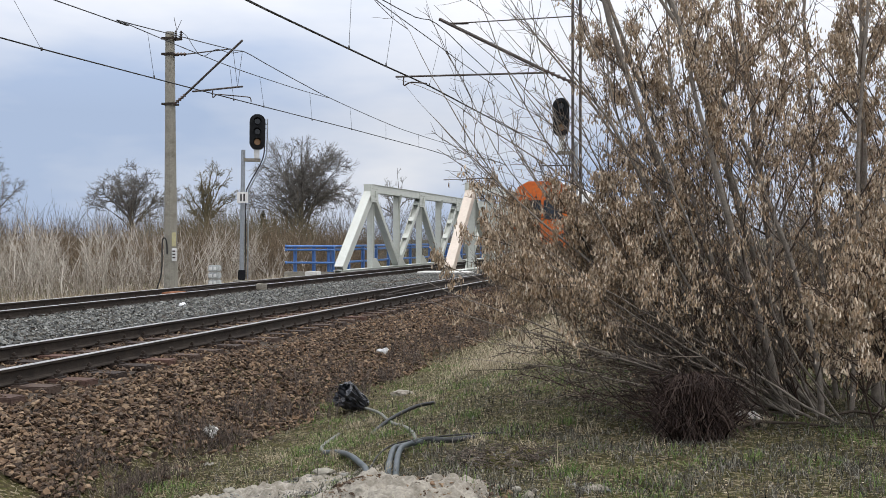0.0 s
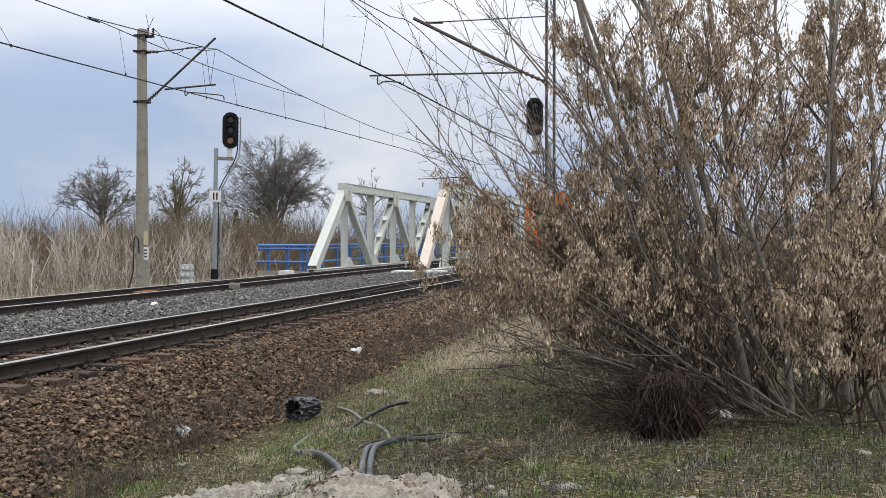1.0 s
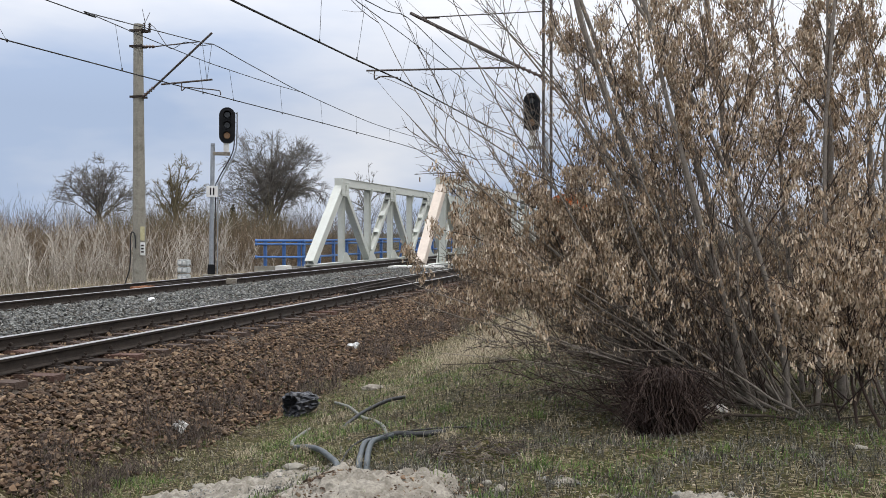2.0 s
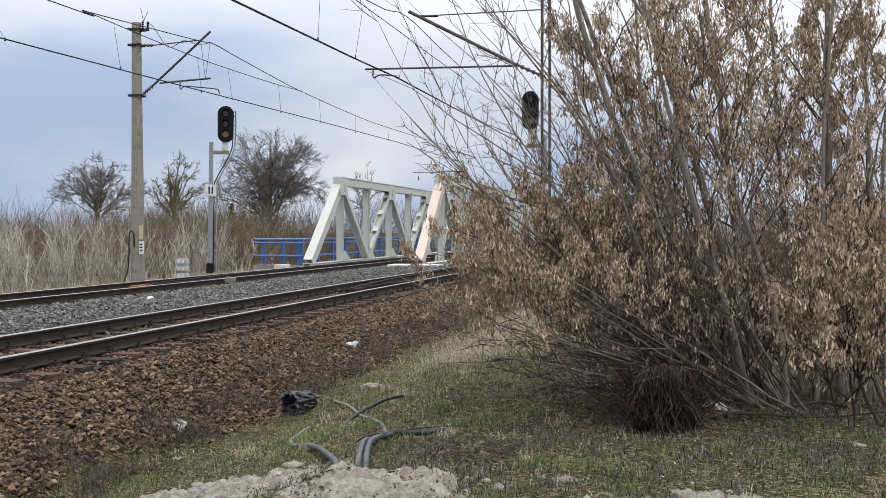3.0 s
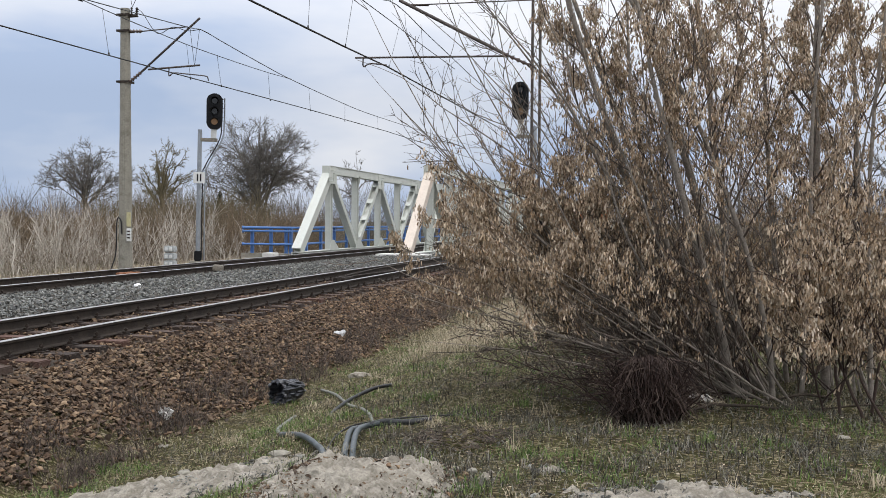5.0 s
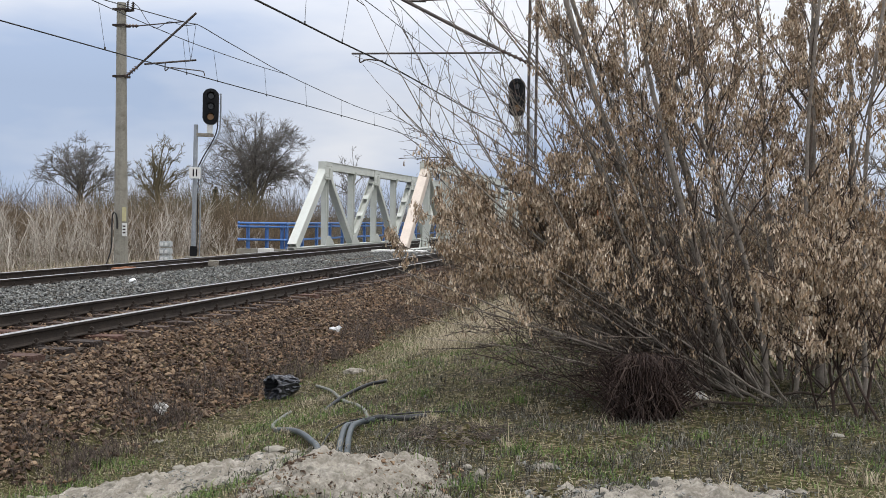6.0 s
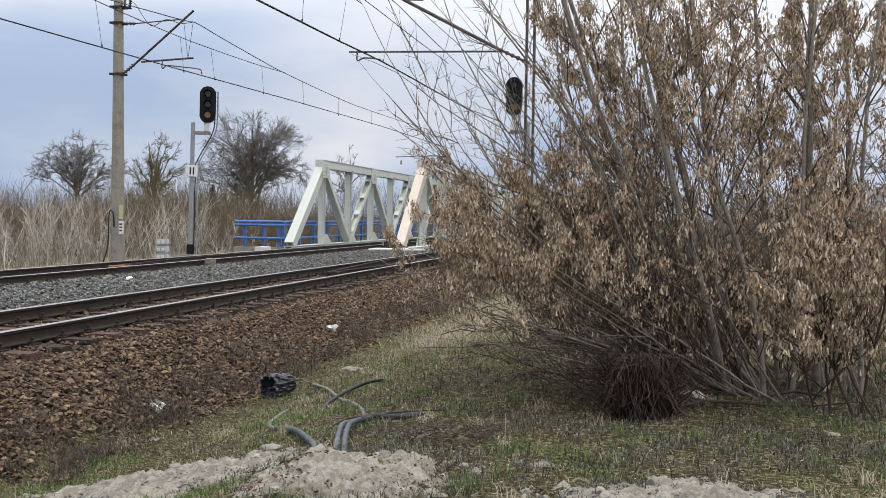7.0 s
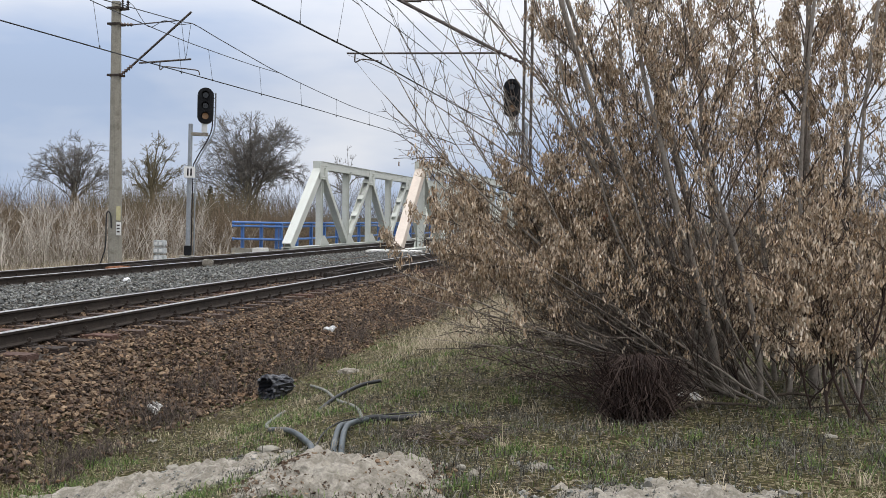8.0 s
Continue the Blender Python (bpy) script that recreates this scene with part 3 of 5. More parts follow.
def blue_railing():
    r = thing("walkway_railing", "blue painted steel walkway railing beside the truss bridge", "railing")
    y = 43.0
    posts = [(-18.98, y), (-18.05, y), (-17.3, y), (-17.08, y)] + [(-17.08, y + 2.0 * k) for k in range(1, 22)]
    for px, py in posts:
        bm = bmesh.new()
        box(bm, px - 0.065, px + 0.065, py - 0.01, py + 0.01, -0.45, 1.0)
        for dx in (-0.06, 0.06):
            box(bm, px + dx - 0.008, px + dx + 0.008, py - 0.06, py + 0.06, -0.45, 1.0)
        part("post", bm, M["blue"], r)
    for z, w in ((1.02, 0.055), (0.86, 0.05), (0.26, 0.05)):
        bm = bmesh.new()
        rod(bm, (-19.4, y - 0.09, z), (-17.0, y - 0.09, z), w, sides=10)
        rod(bm, (-19.43, y - 0.09, z), (-19.36, y - 0.09, z), w * 1.5, sides=12)
        part("rail", bm, M["blue"], r)
        bm = bmesh.new()
        rod(bm, (-17.08, y, z), (-17.08, y + 44, z), w)
        part("rail", bm, M["blue"], r)
    bm = bmesh.new()
    box(bm, -19.5, -16.95, y - 0.14, y + 0.2, -0.6, -0.16, 0.02)
    part("kerb", bm, M["concrete"], r, "concrete kerb")
    bm = bmesh.new()
    box(bm, -17.2, -16.75, BRIDGE_Y + 1.0, BRIDGE_Y + 44, -0.24, -0.16)
    part("walkway", bm, M["galv"], r, "grey steel walkway deck")
    return r


blue_railing()

# ---- overhead line ----
def insulator(bm, a, b, r=0.05, n=6):
    a, b = Vector(a), Vector(b)
    rod(bm, a, b, r * 0.45)
    for k in range(n):
        p, q = a.lerp(b, (k + 0.25) / n), a.lerp(b, (k + 0.7) / n)
        rod(bm, p, q, r, r * 0.55, 10)


def concrete_mast():
    m = thing("overhead_line_mast", "tapered weathered concrete overhead line mast with bracket arm", "mast", "overhead line masts", at=(-17.05, 28.75, -0.32))
    bm = bmesh.new()
    prof = [(-1, -0.45), (-0.45, -1), (0.45, -1), (1, -0.45), (1, 0.45), (0.45, 1), (-0.45, 1), (-1, 0.45)]
    rings = []
    for z, w in ((-0.6, 0.205), (2.0, 0.185), (5.0, 0.158), (8.38, 0.132)):
        rings.append([bm.verts.new((x * w, y * w, z)) for x, y in prof])
    for a, b in zip(rings, rings[1:]):
        for i in range(8):
            bm.faces.new((a[i], a[(i + 1) % 8], b[(i + 1) % 8], b[i]))
    bm.faces.new(rings[-1])
    post = part("post", bm, M["concrete"], m, "weathered concrete post")
    # raised seam on the face
    bm = bmesh.new()
    rod(bm, (0.03, -0.17, 2.6), (0.03, -0.15, 5.6), 0.018)
    part("seam", bm, M["concrete"], post)
    for z in (6.05, 7.66, 8.16):
        bm = bmesh.new()
        w = 0.16
        for s in (-1, 1):
            box(bm, -w - 0.06, w + 0.06, s * w - 0.015, s * w + 0.015, z - 0.035, z + 0.035)
            box(bm, s * (w + 0.03) - 0.012, s * (w + 0.03) + 0.012, -w, w, z - 0.03, z + 0.03)
        part("clamp", bm, M["iron"], m, "dark iron clamp")
    # bracket
    bm = bmesh.new()
    rod(bm, (0.57, 0, 6.36), (2.63, -0.1, 7.96), 0.036)
    part("strut", bm, M["arm"], m, "slanting tubular strut")
    bm = bmesh.new()
    insulator(bm, (0.15, 0, 6.05), (0.57, 0, 6.36), 0.07, 5)
    part("insulator", bm, M["insulator"], m, "brown porcelain insulator")
    bm = bmesh.new()
    rod(bm, (0.6, 0, 7.64), (2.2, -0.08, 7.71), 0.02)
    part("tie", bm, M["arm"], m, "thin top tie")
    bm = bmesh.new()
    insulator(bm, (0.15, 0, 7.66), (0.6, 0, 7.64), 0.065, 4)
    part("insulator", bm, M["insulator"], m, "brown porcelain insulator")
    bm = bmesh.new()
    rod(bm, (0.81, 0, 6.43), (2.63, -0.1, 6.5), 0.03)
    part("steady_tube", bm, M["arm"], m, "horizontal steady tube")
    bm = bmesh.new()
    sweep(bm, smooth_line([(1.56, -0.06, 6.45), (1.56, -0.06, 6.2), (1.72, -0.06, 6.29), (2.1, -0.08, 6.25), (2.8, -0.1, 6.16), (2.9, -0.1, 6.1), (2.92, -0.1, 6.0)], 5), 0.018, 6)
    part("steady_arm", bm, M["arm"], m, "hooked steady arm")
    for x, z in ((2.3, 7.66), (2.62, 7.6)):
        bm = bmesh.new()
        rod(bm, (x, -0.1, z), (2.45, -0.1, 6.48), 0.008, sides=4)
        part("dropper", bm, M["wire"], m)
    # top horn gap
    bm = bmesh.new()
    box(bm, 0.05, 0.42, -0.04, 0.04, 8.1, 8.18)
    insulator(bm, (0.22, 0, 8.18), (0.22, 0, 8.42), 0.05, 4)
    insulator(bm, (0.4, 0, 8.1), (0.41, 0, 8.4), 0.06, 4)
    part("horn_bracket", bm, M["iron"], m, "iron bracket with insulators")
    bm = bmesh.new()
    rod(bm, (0.25, 0, 8.42), (0.15, 0, 8.86), 0.009, sides=5)
    rod(bm, (0.25, 0, 8.42), (0.42, 0, 8.74), 0.009, sides=5)
    part("horn", bm, M["iron"], m, "thin spark horns")
    bm = bmesh.new()
    sweep(bm, smooth_line([(0.41, 0, 8.36), (0.62, 0, 8.2), (1.15, -0.05, 7.55), (1.7, -0.08, 7.72), (2.2, -0.1, 7.58), (2.67, -0.1, 7.61)], 6), 0.011, 5)
    part("jumper", bm, M["wire"], m, "drooping jumper wire")
    bm = bmesh.new()
    box(bm, 0.16, 0.3, -0.22, -0.18, 1.45, 1.9, 0.01)
    part("plate", bm, M["yellow"], m, "faded yellow number plate")
    bm = bmesh.new()
    box(bm, 0.16, 0.32, -0.22, -0.18, 0.98, 1.4, 0.01)
    part("plate", bm, M["white"], m, "white number plate")
    for k, z in enumerate((1.1, 1.2, 1.3)):
        bm = bmesh.new()
        box(bm, 0.19, 0.29, -0.226, -0.221, z - 0.03, z + 0.02)
        part("plate_bar", bm, M["iron"], m)
    bm = bmesh.new()
    sweep(bm, smooth_line([(0.0, -0.22, 1.2), (-0.02, -0.23, 1.62), (-0.12, -0.23, 1.72), (-0.18, -0.22, 1.5), (-0.2, -0.24, 0.6), (-0.36, -0.3, 0.02)], 6), 0.022, 6)
    part("earth_cable", bm, M["rubber"], m, "black earth cable")
    return m


concrete_mast()


def steel_mast():
    m = thing("overhead_line_mast", "rusty twin-channel steel overhead line mast behind the shrubs", "mast", "overhead line masts", at=(-3.52, 26.0, -0.3))
    for s in (-1, 1):
        bm = bmesh.new()
        box(bm, s * 0.1 - 0.03, s * 0.1 + 0.03, -0.07, 0.07, -0.5, 10.2, 0.006)
        part("channel", bm, M["arm"], m)
    for k in range(24):
        bm = bmesh.new()
        z = 0.2 + 0.42 * k
        beam(bm, (-0.1, -0.075, z), (0.1, -0.075, z + (0.2 if k % 2 else -0.2)), 0.03, 0.012, (0, 1, 0))
        part("lacing", bm, M["arm"], m)
    bm = bmesh.new()
    rod(bm, (-0.86, 0, 6.1), (-3.69, -0.1, 7.59), 0.045)
    part("strut", bm, M["arm"], m, "slanting tubular strut")
    bm = bmesh.new()
    insulator(bm, (-0.12, 0, 5.75), (-0.86, 0, 6.1), 0.07, 5)
    part("insulator", bm, M["insulator"], m, "brown porcelain insulator")
    bm = bmesh.new()
    rod(bm, (-0.1, 0, 7.47), (-3.38, -0.1, 7.45), 0.016)
    rod(bm, (-2.9, 0, 7.45), (-3.38, -0.1, 7.45), 0.03)
    part("tie", bm, M["arm"], m)
    bm = bmesh.new()
    rod(bm, (-0.78, 0, 6.03), (-4.93, -0.1, 6.09), 0.026)
    part("steady_tube", bm, M["arm"], m)
    bm = bmesh.new()
    sweep(bm, smooth_line([(-4.7, -0.1, 6.07), (-4.69, -0.1, 5.85), (-4.49, -0.1, 5.92), (-4.04, -0.1, 5.87)], 5), 0.02, 6)
    part("steady_arm", bm, M["arm"], m)
    return m


steel_mast()


def wire_line(label, pts, r, group="overhead wires"):
    bm = bmesh.new()
    sweep(bm, pts, r, 6)
    ob = part("overhead_wire", bm, M["wire"])
    return tagged(ob, label, "wire", group)


def sag(a, b, drop, n=14):
    return [(a[0] + (b[0] - a[0]) * t, a[1] + (b[1] - a[1]) * t, a[2] + (b[2] - a[2]) * t - 4 * drop * t * (1 - t)) for t in (k / n for k in range(n + 1))]


def drop_wire(x, y, z0, z1, dy=0.0):
    bm = bmesh.new()
    rod(bm, (x, y, z0), (x, y + dy, z1), 0.006, sides=4)
    box(bm, x - 0.012, x + 0.012, y + dy - 0.02, y + dy + 0.02, z1 - 0.02, z1 + 0.05)
    tagged(part("dropper_wire", bm, M["wire"]), "thin dropper between messenger and contact wire", "wire", "overhead wires")


for dx in (-0.02, 0.02):
    wire_line("twin contact wire over the truss bridge track", [(-13.8 + dx, y, z) for y, z in ((-25, 5.2), (18, 5.4), (25.8, 5.5), (28.9, 5.55), (36.4, 5.67), (47.4, 5.8), (90, 5.85))], 0.011)
    wire_line("twin contact wire over the near track", [(-8.0 + dx, y, z) for y, z in ((-25, 5.4), (16.8, 5.59), (23.6, 5.69), (27.5, 5.78), (50, 5.8), (90, 5.8))], 0.013)
wire_line("messenger wire over the truss bridge track", smooth_line([(-13.95, y, z) for y, z in ((-25, 7.4), (0, 6.6), (19.9, 6.6), (21.1, 6.65), (23.4, 6.79), (27.0, 7.02), (27.9, 7.1), (29.5, 6.98), (32.4, 6.78), (35.0, 6.63), (41, 6.45), (46, 6.41), (60, 6.6), (90, 7.2))], 4), 0.014)
wire_line("stitch wire hung from the messenger wire", smooth_line([(-13.92, y, z) for y, z in ((21.1, 6.65), (24, 6.55), (26.7, 6.49), (28.7, 6.49), (32.3, 6.54), (35.0, 6.63))], 4), 0.012)
wire_line("messenger wire over the near track", smooth_line([(-7.6, y, z) for y, z in ((-25, 7.3), (10, 6.7), (23.4, 7.06), (27.0, 7.42), (32, 7.2), (45, 6.8), (70, 6.9), (90, 7.2))], 4), 0.013)
wire_line("stitch wire hung from the messenger wire", smooth_line([(-7.9, y, z) for y, z in ((17.0, 7.2), (23.5, 7.1), (27.5, 7.07), (30.0, 7.03), (36, 7.0))], 4), 0.012)
for y, z0, z1, dy in ((17.0, 6.6, 5.4, 1.2), (22.3, 6.6, 5.5, 0.3), (26.7, 6.49, 5.5, 0.25), (28.7, 6.49, 5.56, 0.3), (32.7, 6.54, 5.59, 0.2), (36.7, 6.56, 5.67, 0.2), (41.1, 6.45, 5.68, 0.0), (46.0, 6.41, 5.78, 0.1)):
    drop_wire(-13.86, y, z0, z1, dy)
for y, z0, z1, dy in ((21.2, 7.15, 5.65, -0.2), (24.2, 7.06, 5.7, -0.6), (28.5, 7.06, 5.78, -1.0)):
    drop_wire(-7.95, y, z0, z1, dy)

# ---- signals ----
def signal(label, at, lean, pole_h, head_z, side=1):
    s = thing("railway_signal", label, "signal", "light signals", at=at)
    bm = bmesh.new()
    rod(bm, (0, 0, -0.3), (0, 0, pole_h), 0.085, 0.075, 12)
    part("pole", bm, M["galv"], s, "galvanised steel pole")
    bm = bmesh.new()
    box(bm, -0.3, 0.3, -0.2, 0.2, -0.4, -0.02, 0.02)
    part("footing", bm, M["concrete"], s, "concrete footing")
    bm = bmesh.new()
    box(bm, -0.13, 0.13, -0.12, 0.12, -0.02, 0.34, 0.02)
    part("base_box", bm, M["black"], s, "black base box")
    bm = bmesh.new()
    box(bm, min(-0.03 * side, 0.62 * side), max(-0.03 * side, 0.62 * side), -0.07, 0.07, pole_h - 0.42, pole_h - 0.3, 0.01)
    part("bracket", bm, M["sand"], s, "stained pale side bracket")
    bm = bmesh.new()
    box(bm, 0.48 * side - 0.1, 0.48 * side + 0.1, -0.1, 0.1, pole_h - 0.3, head_z - 0.62, 0.02)
    part("terminal_box", bm, M["white"], s, "dirty white terminal box")
    # head: an oblong back board with a rim, three hooded lamps
    hx = 0.5 * side
    bm = bmesh.new()
    ring = []
    for k in range(32):
        a = 2 * math.pi * k / 32
        ring.append((0.285 * math.cos(a) + hx, head_z + 0.285 * math.sin(a) + (0.36 if math.sin(a) >= 0 else -0.36)))
    lo = [bm.verts.new((x, -0.16, z)) for x, z in ring]
    hi = [bm.verts.new((x, 0.16, z)) for x, z in ring]
    for k in range(32):
        bm.faces.new((lo[k], lo[(k + 1) % 32], hi[(k + 1) % 32], hi[k]))
    bm.faces.new(lo)
    bm.faces.new(hi[::-1])
    head = part("head", bm, M["black"], s, "black oblong signal head")
    for k, dz in enumerate((0.37, 0.0, -0.37)):
        z = head_z + dz
        bm = bmesh.new()
        bmesh.ops.create_cone(bm, cap_ends=True, segments=20, radius1=0.115, radius2=0.1, depth=0.03, matrix=Matrix.Translation((hx, -0.175, z)) @ Matrix.Rotation(math.pi / 2, 4, "X"))
        part("lens", bm, M["lens_amber"] if k == 2 else M["lens_dark"], head, "amber lens" if k == 2 else "dark lens")
        bm = bmesh.new()
        a0 = [2 * math.pi * (0.02 + 0.46 * q / 12) for q in range(13)]
        rows = []
        for yy, rr in ((-0.16, 0.15), (-0.42, 0.14)):
            rows.append([bm.verts.new((hx + rr * math.cos(a), yy + (0.12 * (1 - math.sin(a)) if yy < -0.3 else 0), z + rr * math.sin(a))) for a in a0])
        for q in range(12):
            bm.faces.new((rows[0][q], rows[0][q + 1], rows[1][q + 1], rows[1][q]))
        h = part("hood", bm, M["black"], head)
        so = h.modifiers.new("thick", "SOLIDIFY")
        so.thickness = 0.012
    # cable conduits behind and the ladder rails beside
    for k, dx in enumerate((0.0, 0.09) if side > 0 else ()):
        bm = bmesh.new()
        sweep(bm, smooth_line([(0.12 + dx, 0.05, 0.0), (0.12 + dx, 0.05, pole_h - 1.8), (0.2 + dx, 0.05, pole_h - 1.3), (0.68 + dx, 0.05, pole_h - 0.35), (0.76 + dx, 0.05, head_z - 0.4), (0.76 + dx, 0.05, head_z + 0.5)], 6), 0.028 if k else 0.022, 6)
        part("conduit", bm, M["rubber"] if dx == 0 else M["galv"], s)
    for k in range(7 if side > 0 else 0):
        bm = bmesh.new()
        z = head_z - 0.5 + k * 0.16
        rod(bm, (0.66, 0.05, z), (0.86, 0.05, z), 0.012, sides=5)
        part("rung", bm, M["galv"], s)
    bm = bmesh.new()
    zp = 2.97
    box(bm, -0.2, 0.2, -0.13, -0.1, zp - 0.2, zp + 0.2, 0.008)
    pl = part("plate", bm, M["white"], s, "white plate with two black bars")
    for dx in (-0.055, 0.055):
        bm = bmesh.new()
        box(bm, dx - 0.025, dx + 0.025, -0.136, -0.131, zp - 0.13, zp + 0.13)
        part("bar", bm, M["black"], pl)
    s.matrix_basis = pose(*at, 0, lean, 25 if side > 0 else 9)
    return s


signal("three-lamp railway light signal on a galvanised pole", (-16.63, 32.9, -0.1), 0.9, 4.7, 5.36)
signal("three-lamp railway light signal behind bare shrub branches", (-4.62, 33.9, -0.3), 0.0, 4.95, 5.8, -1)


def relay_box():
    b = thing("trackside_box", "small weathered grey trackside cable box on a stub", "cable box", at=(-16.2, 30.1, -0.3))
    bm = bmesh.new()
    rod(bm, (0, 0, -0.2), (0, 0, 0.15), 0.09)
    part("stub", bm, M["iron"], b)
    for k in range(3):
        bm = bmesh.new()
        box(bm, -0.19, 0.19, -0.13, 0.13, 0.1 + 0.24 * k, 0.31 + 0.24 * k, 0.03)
        p = part("housing", bm, M["cabinet"], b)
        for dx in (-0.08, 0.08):
            bm = bmesh.new()
            box(bm, dx - 0.05, dx + 0.05, -0.16, -0.13, 0.15 + 0.24 * k, 0.26 + 0.24 * k, 0.01)
            part("cover", bm, M["white"], p, "pale cover")
    return b


relay_box()


def lump(name, label, category, at, size, mat, seed, flat=0.6, rz=0):
    """A small uneven lump: stone, crumpled sheet."""
    r = random.Random(seed)
    bm = bmesh.new()
    bmesh.ops.create_icosphere(bm, subdivisions=2, radius=0.5)
    for v in bm.verts:
        k = 1 + 0.45 * noise.noise((v.co.x * 2.2 + seed, v.co.y * 2.2, v.co.z * 2.2))
        v.co = Vector((v.co.x * size[0] * k, v.co.y * size[1] * k, v.co.z * size[2] * k))
    ob = part(name, bm, mat)
    ob.matrix_basis = pose(*at, r.uniform(-8, 8), r.uniform(-8, 8), rz)
    return tagged(ob, label, category)


# ---- vegetation ----
def branch_line(rng, p, d, length, n, bend, lift):
    pts = [np.array(p, float)]
    d = np.array(d, float)
    d /= np.linalg.norm(d)
    step = length / n
    for _ in range(n):
        d = d + rng.normal(0, bend, 3) + np.array([0, 0, lift])
        d /= np.linalg.norm(d)
        pts.append(pts[-1] + d * step)
    return np.array(pts)


def side_way(rng, d, spread):
    d = np.array(d) / np.linalg.norm(d)
    r = rng.normal(size=3)
    r -= d * r.dot(d)
    r /= np.linalg.norm(r)
    return d * math.cos(spread) + r * math.sin(spread)


KEY_V = np.array([[0, 0, 0], [0.12, 0.03, -0.3], [0.15, -0.05, -1.0], [-0.16, 0.05, -0.88], [-0.08, 0.0, -0.3]])
KEY_F = np.array([[0, 1, 4], [4, 1, 2], [4, 2, 3]])


def keys_mesh(name, pos, length, rng, mat, lie=0.0):
    """Hanging winged seeds at many places."""
    n = len(pos)
    yaw, tx, ty = rng.random(n) * 6.28, rng.normal(0, 0.28, n) * (1 - 0.5 * (lie > 0)) + lie, rng.normal(0, 0.28, n) * (1 - 0.5 * (lie > 0))
    s = length * rng.uniform(0.7, 1.25, n)
    v = KEY_V[None] * s[:, None, None]
    c, q = np.cos(yaw)[:, None], np.sin(yaw)[:, None]
    x, y, z = v[..., 0], v[..., 1], v[..., 2]
    x, y = x * c - y * q, x * q + y * c
    if lie:
        yaw2 = rng.random(n) * 6.28
    x, z = x * np.cos(tx)[:, None] - z * np.sin(tx)[:, None], x * np.sin(tx)[:, None] + z * np.cos(tx)[:, None]
    y, z = y * np.cos(ty)[:, None] - z * np.sin(ty)[:, None], y * np.sin(ty)[:, None] + z * np.cos(ty)[:, None]
    if lie:
        x, y = x * np.cos(yaw2)[:, None] - y * np.sin(yaw2)[:, None], x * np.sin(yaw2)[:, None] + y * np.cos(yaw2)[:, None]
    v = np.stack([x, y, z], -1) + pos[:, None, :]
    f = (KEY_F[None] + (np.arange(n) * 5)[:, None, None]).reshape(-1, 3)
    return mesh_of(name, v.reshape(-1, 3), f, mat)


FWD, RIGHT = np.array([-0.2332, 0.9724, 0.0]), np.array([0.9724, 0.2332, 0.0])


def thicket_place(u, v, z):
    """Across the line of sight u, into the distance v, up z."""
    return FWD * v + RIGHT * u + np.array([0, 0, z])


def trunk_line(rng, u0, v, u1, u2):
    """A bowed trunk: across at the foot, at 1.4 m and at 3.45 m, drawn on to 5.2 m."""
    z = np.linspace(-0.3, 5.2, 19)
    c = np.polyfit([-0.25, 1.4, 3.45], [u0, u1, u2], 2)
    w = np.cumsum(rng.normal(0, 0.012, (19, 2)), axis=0)
    return np.array([thicket_place(np.polyval(c, q) + a, v + 0.06 * (q + 0.3) + b, q) for q, (a, b) in zip(z, w)])


